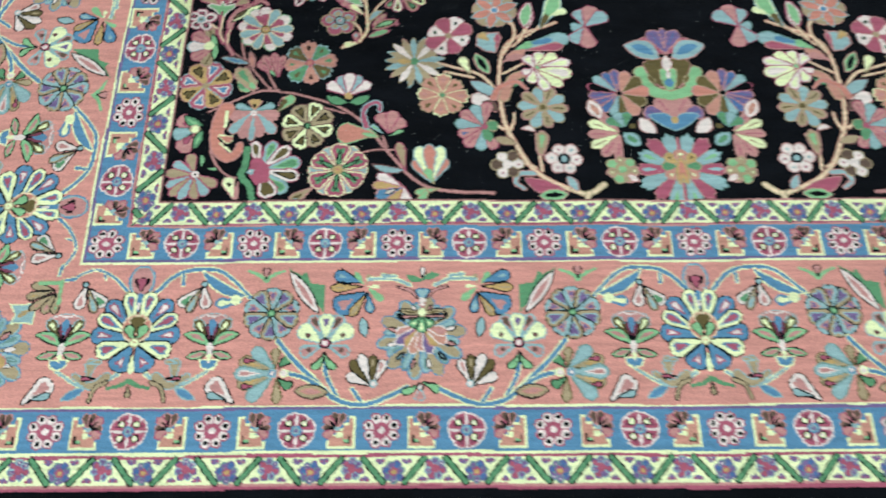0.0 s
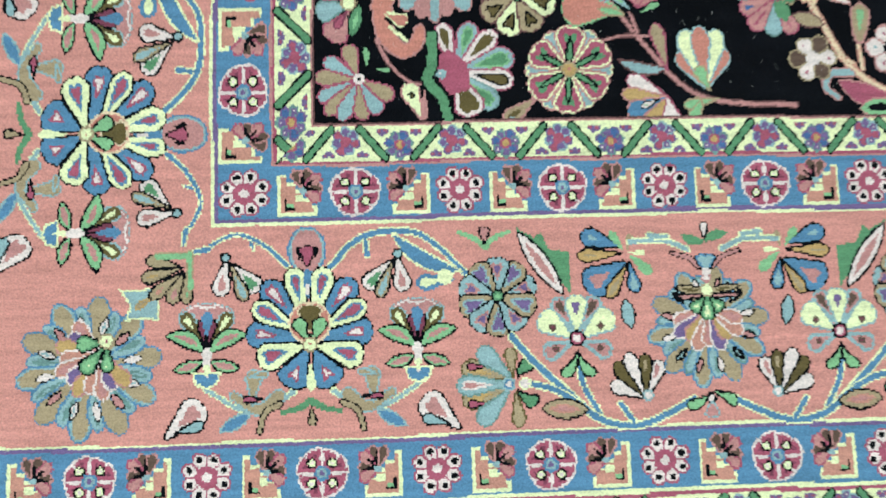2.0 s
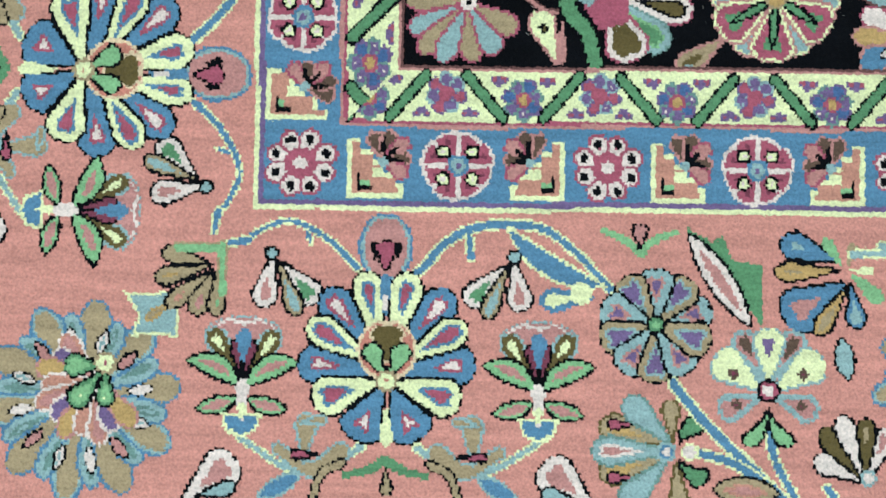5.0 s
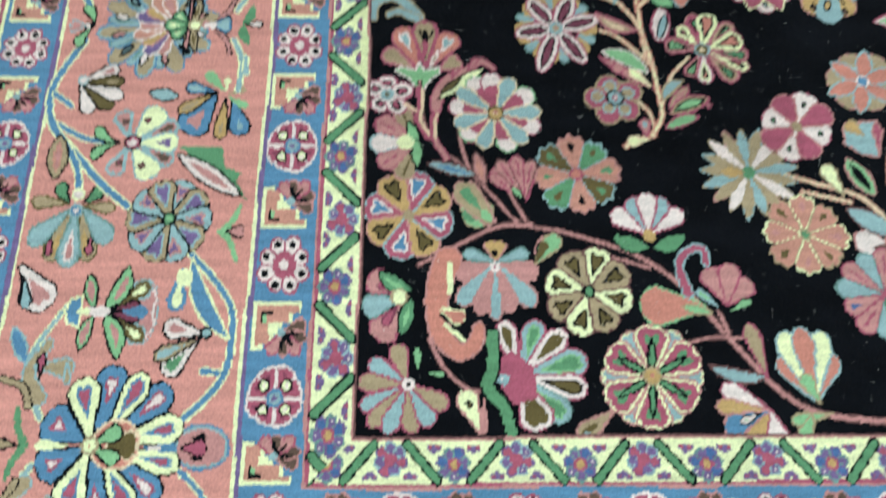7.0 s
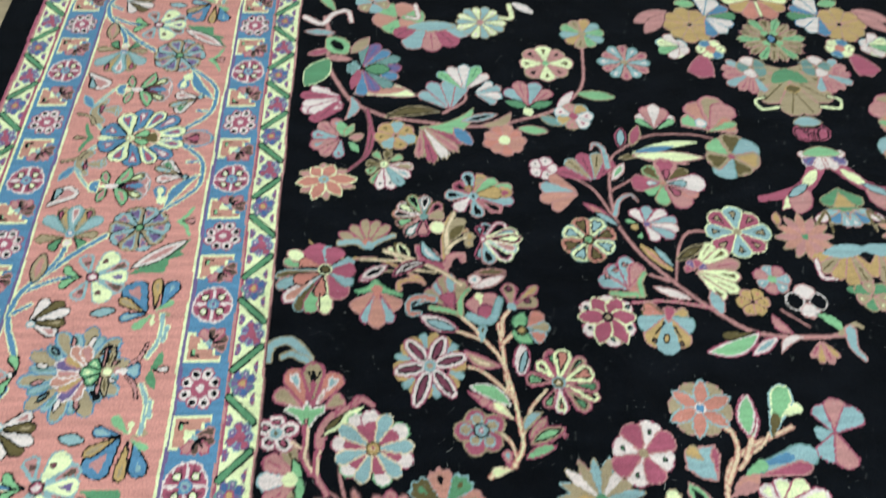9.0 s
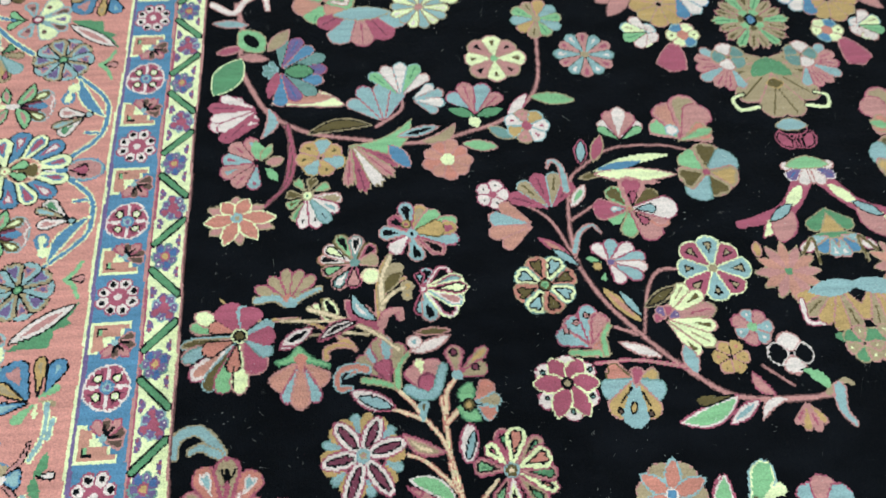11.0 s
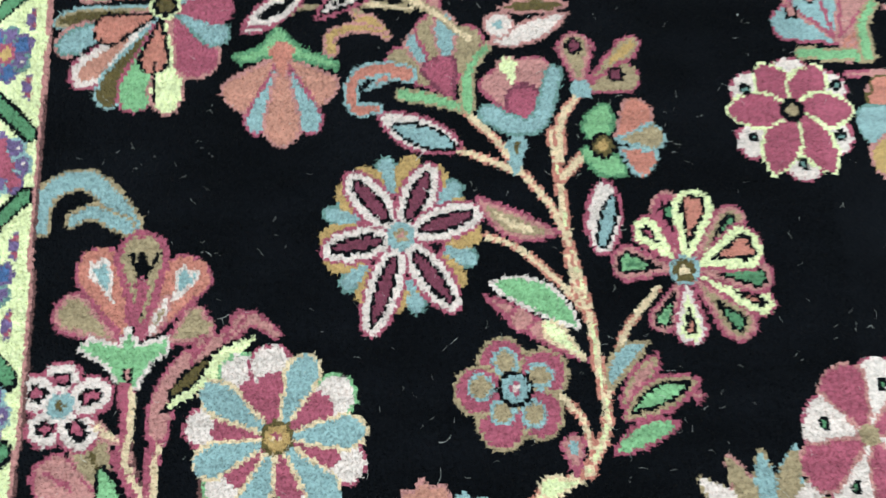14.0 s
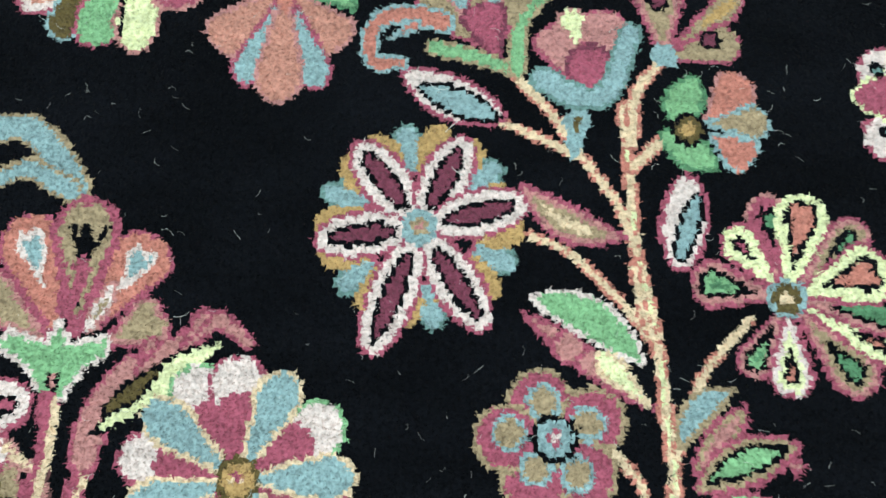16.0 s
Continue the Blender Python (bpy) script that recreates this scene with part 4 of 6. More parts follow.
    petal(.0547, .7187, .0194, .7336, .0093, "tpp", shape="lens")
    petal(.0547, .7187, .0527, .7507, .0094, "tpp", shape="lens")
    petal(.0547, .7187, .0873, .7362, .0093, "tpp", shape="lens")
    petal(.0547, .7187, .0987, .7027, .0093, "tpp", shape="lens")
    petal(.0547, .7187, .0602, .6799, .0092, "tpp", shape="lens")
    petal(.0547, .7187, .0229, .6946, .0092, "tpp", shape="lens")
    petal(.0547, .7187, .0362, .7427, .0104, "cSSS", shape="lens")
    petal(.0547, .7187, .0675, .7471, .0104, "cSSS", shape="lens")
    petal(.0547, .7187, .1021, .7178, .0103, "cSSS", shape="lens")
    petal(.0547, .7187, .0808, .6880, .0103, "cSSS", shape="lens")
    petal(.0547, .7187, .0410, .6803, .0102, "cSSS", shape="lens")
    petal(.0547, .7187, .0161, .7119, .0103, "cSSS", shape="lens")
    spot(.0547, .7187, .0072, "aat")
    motif[0] = None
    motif[0] = begin("flower", motif[1])
    petal(.1164, .6029, .0785, .6233, .0083, "rtt")
    petal(.1164, .6029, .0951, .6362, .0084, "rtt")
    petal(.1164, .6029, .1127, .6461, .0084, "rtt")
    petal(.1164, .6029, .1309, .6436, .0084, "rtt")
    petal(.1164, .6029, .1453, .6349, .0084, "rtt")
    stem([(.0815, .6059), (.1013, .6084), (.1154, .5999), (.1344, .6095), (.1517, .6172)], .0058, "ta", taper=0.7)
    spot(.1155, .6070, .0054, "S")
    petal(.1178, .6085, .1201, .5948, .0068, "a")
    motif[0] = None
    motif[0] = begin("flower", motif[1])
    petal(.1919, .6478, .1485, .6567, .0106, "oSPk")
    petal(.1919, .6478, .1530, .6368, .0106, "opkG")
    petal(.1919, .6478, .1570, .6724, .0107, "pPkc")
    petal(.1919, .6478, .1735, .6881, .0107, "otGk")
    petal(.1919, .6478, .1951, .6866, .0107, "pwPk")
    petal(.1919, .6478, .2172, .6721, .0107, "oprk")
    petal(.1919, .6478, .1679, .6157, .0105, "pkwP")
    petal(.1919, .6478, .1895, .6152, .0105, "rkp")
    petal(.1919, .6478, .2199, .6524, .0106, "pt")
    spot(.2098, .6301, .0110, "ecc")
    spot(.1919, .6489, .0056, "w")
    motif[0] = None
    motif[0] = begin("flower", motif[1])
    petal(.2680, .6094, .2764, .6368, .0091, "rak")
    petal(.2680, .6094, .2644, .6318, .0070, "rka")
    petal(.2680, .6094, .2622, .5755, .0079, "rka")
    petal(.2680, .6094, .2770, .5671, .0109, "paak")
    petal(.2680, .6094, .3023, .6330, .0131, "rPrk")
    petal(.2680, .6094, .3044, .5743, .0129, "cPrk")
    petal(.2680, .6094, .3161, .6201, .0111, "crwa")
    petal(.2680, .6094, .3143, .5892, .0110, "caPp")
    petal(.2680, .6094, .3216, .6085, .0110, "crkc")
    spot(.2689, .6094, .0050, "rP")
    spot(.2507, .6135, .0080, "tty")
    spot(.2501, .6022, .0065, "tty")
    motif[0] = None
    motif[0] = begin("flower", motif[1])
    petal(.2594, .6852, .2767, .7256, .0116, "pyyt")
    petal(.2594, .6852, .2954, .7157, .0116, "pGG")
    petal(.2594, .6852, .3172, .7026, .0115, "pGG")
    petal(.2594, .6852, .2547, .7304, .0116, "raak")
    petal(.2594, .6852, .2357, .7097, .0115, "prrk")
    petal(.2594, .6852, .2213, .6882, .0114, "paak")
    petal(.2594, .6852, .2349, .6589, .0113, "rPPP")
    petal(.2594, .6852, .2671, .6460, .0113, "paak")
    petal(.2594, .6852, .2989, .6558, .0114, "prpk")
    petal(.2594, .6852, .3176, .6731, .0114, "raaa")
    petal(.2594, .6852, .3164, .6916, .0115, "pyyr")
    petal(.2610, .6862, .3013, .6919, .0136, "oyyy")
    spot(.2551, .6984, .0068, "oyr")
    spot(.2613, .6841, .0068, "aak")
    motif[0] = None
    petal(.2161, .5590, .1790, .6001, .0132, "prrr", shape="lens")
    petal(.2152, .5729, .1878, .6080, .0083, "kaaP", bend=0.15, shape="lens")
    petal(.1708, .5768, .1558, .6049, .0083, "tck", shape="lens")
    stem([(.2206, .5878), (.2221, .6236), (.2332, .6547)], .0044, "te", taper=0.8)
    stem([(.2208, .5929), (.2349, .6067), (.2473, .6126)], .0030, "te", taper=0.8)
    petal(.2236, .6235, .2473, .6428, .0076, "tt", bend=0.1)
    stem([(.2197, .5653), (.2265, .5801), (.2411, .5847), (.2419, .5731)], .0044, "pp", taper=0.6)
    stem([(.1083, .5786), (.1482, .5759), (.1906, .5727)], .0024, "te", taper=0.8)
    stem([(.1390, .5912), (.1765, .5766), (.2136, .5556), (.2363, .5353)], .0034, "te", taper=0.8)
    stem([(.1667, .5620), (.2042, .5559)], .0024, "te", taper=0.8)
    petal(.1953, .5725, .1478, .5503, .0087, "rkPk", bend=-0.1, shape="lens")
    motif[0] = begin("flower", motif[1])
    petal(.4102, .6055, .4478, .6183, .0148, "tSSko")
    petal(.4102, .6055, .4305, .6418, .0149, "wccka")
    petal(.4102, .6055, .4011, .6439, .0149, "tSSko")
    petal(.4102, .6055, .3773, .6234, .0148, "wccka")
    petal(.4102, .6055, .3731, .5930, .0147, "tSSko")
    petal(.4102, .6055, .3904, .5703, .0146, "wccka")
    petal(.4102, .6055, .4190, .5681, .0146, "tSSko")
    petal(.4102, .6055, .4428, .5878, .0147, "wccka")
    spot(.4102, .6055, .0087, "koGg")
    motif[0] = None
    motif[0] = begin("flower", motif[1])
    petal(.5031, .3561, .5296, .3847, .0146, "pttt")
    petal(.5031, .3561, .4920, .3896, .0145, "pttt")
    petal(.5031, .3561, .4660, .3609, .0144, "pttt")
    petal(.5031, .3561, .4772, .3282, .0143, "pttt")
    petal(.5031, .3561, .5138, .3233, .0143, "pttt")
    petal(.5031, .3561, .5402, .3512, .0144, "pttt")
    petal(.5031, .3561, .5127, .3947, .0096, "aSSS", shape="lens")
    petal(.5031, .3561, .4732, .3797, .0095, "aSSS", shape="lens")
    petal(.5031, .3561, .4642, .3417, .0094, "aSSS", shape="lens")
    petal(.5031, .3561, .4937, .3186, .0094, "aSSS", shape="lens")
    petal(.5031, .3561, .5326, .3327, .0094, "aSSS", shape="lens")
    petal(.5031, .3561, .5426, .3707, .0095, "aSSS", shape="lens")
    spot(.5032, .3569, .0072, "Pbb")
    motif[0] = None
    petal(.5516, .3199, .5629, .3733, .0122, "rPGG", bend=0.05, shape="lens")
    motif[0] = begin("flower", motif[1])
    petal(.4913, .4829, .4606, .4951, .0154, "poS")
    petal(.4913, .4829, .5188, .4819, .0155, "pty")
    petal(.4913, .4829, .4523, .4686, .0153, "waaa")
    petal(.4913, .4829, .5206, .4627, .0154, "waaa")
    petal(.4913, .4829, .4616, .4414, .0152, "pyyy")
    petal(.4913, .4829, .5038, .4374, .0153, "pyyy")
    petal(.4913, .4829, .4810, .4281, .0152, "aaaa")
    petal(.4904, .4733, .4968, .4972, .0087, "prr")
    stem([(.4851, .4735), (.4709, .4575)], .0014, "k", taper=0.8)
    stem([(.4964, .4683), (.5011, .4516)], .0014, "k", taper=0.8)
    spot(.4682, .4482, .0042, "kn")
    spot(.5004, .4432, .0043, "kn")
    petal(.4808, .4430, .4864, .4592, .0043, "ky", shape="lens")
    motif[0] = None
    motif[0] = begin("flower", motif[1])
    petal(.4499, .5248, .4601, .5205, .0127, "pSp")
    petal(.4499, .5248, .4131, .5428, .0128, "raaa")
    petal(.4499, .5248, .4287, .5639, .0129, "praa")
    petal(.4499, .5248, .4535, .5770, .0129, "raaa")
    petal(.4499, .5248, .4699, .5652, .0129, "prpp")
    spot(.4250, .5449, .0044, "kpn")
    spot(.4375, .5551, .0045, "kpn")
    spot(.4508, .5633, .0045, "kpn")
    stem([(.4268, .5187), (.4667, .5153)], .0044, "tG", taper=1)
    stem([(.4652, .5154), (.4659, .5351), (.4747, .5499)], .0049, "tG", taper=0.7)
    motif[0] = None
    petal(.6013, .4572, .5290, .4308, .0124, "rPGG", bend=0.1, shape="lens")
    petal(.5962, .4565, .5517, .4520, .0077, "koo")


def corner_spray():
    motif[0] = begin("flower", motif[1])
    petal(.0429, .0444, .0314, .0809, .0100, "rtt")
    petal(.0429, .0444, .0083, .0652, .0099, "raa")
    petal(.0429, .0444, -.0006, .0465, .0098, "rtt")
    petal(.0429, .0444, .0017, .0225, .0098, "raa")
    petal(.0429, .0444, .0093, .0076, .0097, "rtt")
    petal(.0429, .0444, .0240, .0013, .0097, "raa")
    petal(.0429, .0444, .0468, .0014, .0097, "rtt")
    petal(.0429, .0444, .0641, .0079, .0098, "raa")
    petal(.0429, .0444, .0780, .0243, .0098, "rtt")
    petal(.0531, .0511, .0502, .0781, .0052, "kGG")
    petal(.0559, .0549, .0754, .0531, .0047, "kG")
    spot(.0434, .0444, .0056, "PPk")
    motif[0] = None
    motif[0] = begin("bud", motif[1])
    petal(.1052, .0017, .0911, .0399, .0111, "pccc")
    spot(.0960, .0267, .0033, "ko")
    petal(.1090, .0315, .1084, .0008, .0042, "pp")
    motif[0] = None
    motif[0] = begin("flower", motif[1])
    petal(.1406, .0507, .1269, .1023, .0115, "rPPoo")
    petal(.1406, .0507, .1593, .1025, .0125, "raaGg")
    petal(.1406, .0507, .1836, .0928, .0124, "rPPoo")
    petal(.1406, .0507, .2012, .0665, .0152, "raaGg")
    petal(.1406, .0507, .2007, .0391, .0132, "rPPko")
    petal(.1406, .0507, .1818, .0132, .0140, "waaGg")
    petal(.1406, .0507, .1588, .0038, .0168, "rPPoo")
    patch([(.1204, .0640), (.1347, .0748), (.1539, .0594), (.1548, .0318), (.1352, .0260), (.1245, .0411)], "rrr")
    petal(.1154, .0505, .1312, .0482, .0057, "aaP")
    stem([(.1181, .0884), (.1175, .0601), (.1124, .0424), (.1259, .0246), (.1318, .0037)], .0072, "kgg", taper=0.9)
    motif[0] = None
    motif[0] = begin("flower", motif[1])
    petal(.2575, .0504, .2839, .0920, .0130, "pcaaa")
    petal(.2575, .0504, .2372, .0916, .0130, "pcaaa")
    petal(.2575, .0504, .2115, .0502, .0128, "pcaaa")
    petal(.2575, .0504, .2318, .0102, .0127, "pcaaa")
    petal(.2575, .0504, .2771, .0105, .0127, "pcaaa")
    petal(.2575, .0504, .3035, .0507, .0128, "pcaaa")
    petal(.2575, .0504, .2610, .0983, .0183, "pcrrrg")
    petal(.2575, .0504, .2191, .0739, .0182, "pcrrrg")
    petal(.2575, .0504, .2163, .0269, .0179, "pcrrrg")
    petal(.2575, .0504, .2540, .0043, .0178, "pcrrrg")
    petal(.2575, .0504, .2952, .0274, .0179, "pcrrrg")
    petal(.2575, .0504, .2994, .0744, .0182, "pcrrrg")
    petal(.2575, .0504, .2602, .0874, .0043, "kg", shape="lens")
    petal(.2575, .0504, .2278, .0686, .0043, "kg", shape="lens")
    petal(.2575, .0504, .2255, .0322, .0042, "kg", shape="lens")
    petal(.2575, .0504, .2548, .0145, .0042, "kg", shape="lens")
    petal(.2575, .0504, .2868, .0325, .0043, "kg", shape="lens")
    petal(.2575, .0504, .2899, .0690, .0043, "kg", shape="lens")
    spot(.2575, .0514, .0086, "tyyS")
    motif[0] = None
    petal(.2219, .0218, .1893, -.0025, .0102, "ptto")
    petal(.2123, .0004, .1911, -.0016, .0037, "aa")
    motif[0] = begin("flower", motif[1])
    petal(.3575, .0211, .3168, .0422, .0104, "rPPP")
    petal(.3575, .0211, .3104, .0251, .0089, "pyyy")
    petal(.3575, .0211, .3157, .0027, .0126, "pbbbb")
    petal(.3575, .0211, .3357, -.0092, .0102, "pyyy")
    petal(.3575, .0211, .3618, -.0063, .0103, "rPPP")
    petal(.3508, .0197, .3294, .0102, .0042, "kPG")
    motif[0] = None
    motif[0] = begin("flower", motif[1])
    petal(.3986, .0284, .3715, .0686, .0105, "aSSS")
    petal(.3986, .0284, .4221, .0709, .0105, "aSSS")
    petal(.3986, .0284, .3781, .0922, .0125, "accc")
    petal(.3986, .0284, .4135, .0925, .0125, "accc")
    petal(.3986, .0284, .3949, .0963, .0116, "aSSS")
    petal(.4029, .0261, .3904, .0532, .0081, "tGG")
    motif[0] = None
    petal(.3600, .0511, .3082, .0614, .0072, "daa", bend=0.1, shape="lens")
    petal(.3596, .0472, .3483, .0999, .0087, "rtt")
    petal(.4132, .0191, .3741, .0114, .0070, "tGG")
    petal(.3946, .0190, .3812, -.0062, .0079, "tGG")
    motif[0] = begin("flower", motif[1])
    petal(.3142, .1147, .2528, .1162, .0207, "GSSS")
    petal(.3185, .1097, .2902, .1155, .0054, "tG", shape="lens")
    motif[0] = None
    motif[0] = begin("flower", motif[1])
    petal(.3327, .1169, .3178, .1535, .0120, "rppp")
    petal(.3327, .1169, .3566, .1415, .0120, "rppp")
    petal(.3327, .1169, .3398, .1579, .0120, "rppp")
    petal(.3291, .1098, .3043, .1329, .0064, "kaG")
    petal(.3289, .1078, .3555, .1221, .0054, "kGG")
    motif[0] = None
    stem([(.2981, .1282), (.2925, .1538), (.3006, .1690), (.3157, .1723), (.3182, .1577)], .0055, "arr", taper=0.7)
    motif[0] = begin("flower", motif[1])
    petal(.2676, .1866, .2337, .2108, .0113, "rPPP")
    petal(.2676, .1866, .3014, .2115, .0114, "rPPP")
    petal(.2676, .1866, .2535, .2251, .0114, "raaa")
    petal(.2676, .1866, .2846, .2254, .0114, "raaa")
    petal(.2676, .1866, .2690, .2307, .0114, "rPPP")
    petal(.2681, .1729, .2322, .1862, .0092, "kggg", bend=0.08, shape="lens")
    petal(.2681, .1729, .3032, .1869, .0092, "kggg", bend=-0.08, shape="lens")
    spot(.2681, .1855, .0061, "yy")
    motif[0] = None
    motif[0] = begin("flower", motif[1])
    petal(.2070, .1300, .2202, .1730, .0160, "dcccko")
    petal(.2070, .1300, .1881, .1682, .0160, "dtttko")
    petal(.2070, .1300, .1674, .1410, .0159, "dcccko")
    petal(.2070, .1300, .1702, .1081, .0157, "dtttko")
    petal(.2070, .1300, .1942, .0884, .0157, "dcccko")
    petal(.2070, .1300, .2254, .0928, .0157, "dtttko")
    petal(.2070, .1300, .2463, .1191, .0158, "dcccko")
    petal(.2070, .1300, .2444, .1524, .0160, "dtttko")
    spot(.2070, .1300, .0064, "kgg")
    motif[0] = None
    motif[0] = begin("flower", motif[1])
    petal(.1226, .1590, .0846, .1453, .0110, "ppp")
    petal(.1226, .1590, .1619, .1460, .0110, "ppp")
    petal(.1226, .1590, .0882, .1169, .0109, "paaa")
    petal(.1226, .1590, .1579, .1155, .0109, "paaa")
    petal(.1226, .1590, .1061, .1071, .0099, "ppp")
    petal(.1226, .1590, .1357, .1093, .0099, "ppp")
    petal(.1226, .1590, .1212, .1012, .0074, "paaa")
    petal(.1226, .1590, .0926, .1681, .0075, "waa")
    petal(.1226, .1590, .1539, .1687, .0075, "waa")
    petal(.1226, .1590, .1230, .1799, .0121, "pyyy")
    spot(.1218, .1673, .0035, "k")
    spot(.1220, .1539, .0050, "PPr")
    motif[0] = None
    motif[0] = begin("leaf", motif[1])
    stem([(.0790, .1607), (.0711, .1391), (.0682, .1138), (.0728, .0880), (.0877, .0735), (.1019, .0804), (.1059, .0952)], .0135, "pSSS", taper=0.45)
    petal(.0710, .1128, .0937, .1030, .0088, "cSSS")
    stem([(.0719, .1078), (.0870, .0940)], .0019, "k", taper=0.8)
    stem([(.0799, .1566), (.0797, .1300)], .0025, "c", taper=1)
    stem([(.0757, .0979), (.0925, .0842)], .0019, "c", taper=1)
    motif[0] = None
    motif[0] = begin("flower", motif[1])
    petal(.0376, .1296, .0049, .1436, .0138, "rppp")
    petal(.0358, .1160, .0145, .0847, .0155, "rppp")
    petal(.0357, .1236, .0007, .1132, .0127, "waaa")
    petal(.0328, .1306, .0136, .1365, .0049, "mr")
    petal(.0330, .1160, .0199, .0975, .0053, "mr")
    petal(.0472, .1312, .0143, .1498, .0089, "kggG", bend=0.1, shape="lens")
    petal(.0453, .1246, .0361, .0868, .0083, "kggG", shape="lens")
    spot(.0343, .1246, .0083, "tccc")
    motif[0] = None
    motif[0] = begin("flower", motif[1])
    petal(.0419, .2056, -.0000, .2174, .0170, "arrrPb")
    petal(.0419, .2056, .0050, .1819, .0168, "pyyyko")
    petal(.0419, .2056, .0312, .1608, .0167, "arrrPb")
    petal(.0419, .2056, .0635, .1657, .0168, "pyyyko")
    petal(.0419, .2056, .0836, .1939, .0169, "arrrPb")
    petal(.0419, .2056, .0796, .2297, .0170, "pyyyko")
    petal(.0419, .2056, .0530, .2519, .0171, "arrrPb")
    petal(.0419, .2056, .0198, .2467, .0171, "pyyyko")
    spot(.0419, .2056, .0056, "tt")
    motif[0] = None
    motif[0] = begin("leaf", motif[1])
    petal(.0865, .2397, .1155, .1957, .0171, "tGGG")
    spot(.1000, .2073, .0077, "gg")
    motif[0] = None
    motif[0] = begin("leaf", motif[1])
    petal(.1584, .1563, .1820, .1857, .0101, "tGGG")
    petal(.1594, .1583, .1710, .1793, .0045, "oo")
    motif[0] = None
    motif[0] = begin("flower", motif[1])
    petal(.1538, .2213, .1207, .2544, .0100, "rpp")
    petal(.1538, .2213, .1562, .2626, .0100, "rpp")
    petal(.1538, .2213, .1386, .2646, .0116, "rppp")
    petal(.1527, .2197, .1414, .2392, .0057, "kGG")
    motif[0] = None


def far_sprays():
    motif[0] = begin("flower", motif[1])
    petal(.4268, .3034, .4443, .3422, .0162, "rPPP")
    spot(.4384, .3290, .0034, "kg")
    petal(.4268, .3034, .3932, .3145, .0160, "rPPP")
    spot(.4044, .3108, .0033, "kg")
    petal(.4268, .3034, .4101, .2664, .0156, "rPPP")
    spot(.4155, .2785, .0032, "kg")
    petal(.4268, .3034, .4601, .2924, .0159, "rPPP")
    spot(.4490, .2960, .0033, "kg")
    petal(.4268, .3034, .4146, .3399, .0148, "prrr")
    petal(.4268, .3034, .3903, .2840, .0144, "prrr")
    petal(.4268, .3034, .4385, .2683, .0144, "prrr")
    petal(.4268, .3034, .4643, .3233, .0148, "prrr")
    spot(.4268, .3034, .0060, "tt")
    motif[0] = None
    motif[0] = begin("bud", motif[1])
    patch([(.4731, .3077), (.5102, .3124), (.5032, .2693), (.4873, .2710), (.4703, .2847)], "paaa")
    petal(.4927, .2936, .4772, .3090, .0087, "ty")
    petal(.5037, .2712, .5079, .3083, .0060, "pr")
    motif[0] = None
    petal(.5538, .3155, .5577, .3734, .0133, "rPGk", shape="lens")
    motif[0] = begin("leaf", motif[1])
    petal(.5769, .3192, .6095, .3844, .0156, "acGG")
    petal(.5778, .3178, .5905, .3475, .0063, "oo")
    petal(.5978, .3452, .6228, .3571, .0071, "cc")
    motif[0] = None
    motif[0] = begin("leaf", motif[1])
    petal(.5386, .2790, .6244, .3000, .0161, "waaa")
    petal(.5513, .2747, .6140, .2838, .0093, "prr")
    petal(.5518, .2854, .5961, .2965, .0060, "bb")
    petal(.5350, .2751, .5631, .2892, .0073, "GG")
    motif[0] = None
    motif[0] = begin("flower", motif[1])
    petal(.5648, .2392, .5496, .2641, .0116, "rPPc")
    petal(.5648, .2392, .5431, .2284, .0082, "rPP")
    petal(.5648, .2392, .5757, .2714, .0117, "rPcc")
    petal(.5648, .2392, .6009, .2668, .0117, "rccc")
    petal(.5648, .2392, .5572, .2094, .0113, "rPcc")
    petal(.5648, .2392, .5832, .1953, .0113, "rPPc")
    petal(.5648, .2392, .6226, .2518, .0116, "rPPc")
    petal(.5648, .2392, .6076, .2031, .0113, "rccc")
    petal(.5648, .2392, .6240, .2262, .0140, "rccP")
    spot(.5695, .2403, .0058, "pG")
    motif[0] = None
    petal(.4607, .2269, .4464, .2616, .0094, "tccc")
    petal(.4913, .2273, .4692, .2688, .0108, "pGGk", shape="lens")
    petal(.5118, .2495, .5467, .2629, .0071, "pp", bend=0.1)
    stem([(.4963, .1812), (.5077, .2017), (.5337, .2125), (.5491, .1987)], .0060, "pSS", taper=0.5)
    motif[0] = begin("flower", motif[1])
    petal(.6514, .3224, .6432, .3581, .0156, "raaa")
    petal(.6514, .3224, .6671, .3650, .0157, "rppp")
    petal(.6514, .3224, .6888, .3497, .0156, "raaa")
    petal(.6514, .3224, .6277, .3222, .0098, "waa")
    petal(.6514, .3224, .6298, .2889, .0151, "raaa")
    petal(.6514, .3224, .6560, .2787, .0151, "rppp")
    motif[0] = None
    stem([(.5147, .2677), (.5330, .3008), (.5329, .3252), (.5277, .3302)], .0032, "Se", taper=1)
    stem([(.5407, .2938), (.5537, .3176)], .0033, "Se", taper=1)
    motif[0] = begin("flower", motif[1])
    petal(.6253, .8121, .5902, .8436, .0219, "ppG")
    petal(.6253, .8121, .6091, .8732, .0221, "rpps")
    petal(.6253, .8121, .6434, .8858, .0223, "rppt")
    petal(.6253, .8121, .6645, .8656, .0222, "rppp")
    petal(.6253, .8121, .6646, .8263, .0219, "pptS")
    spot(.6135, .8265, .0094, "aP")
    petal(.6174, .8074, .6680, .8263, .0083, "tG")
    motif[0] = None
    motif[0] = begin("flower", motif[1])
    petal(.5404, .8173, .5191, .8463, .0114, "pPP")
    petal(.5404, .8173, .5743, .8412, .0114, "pPP")
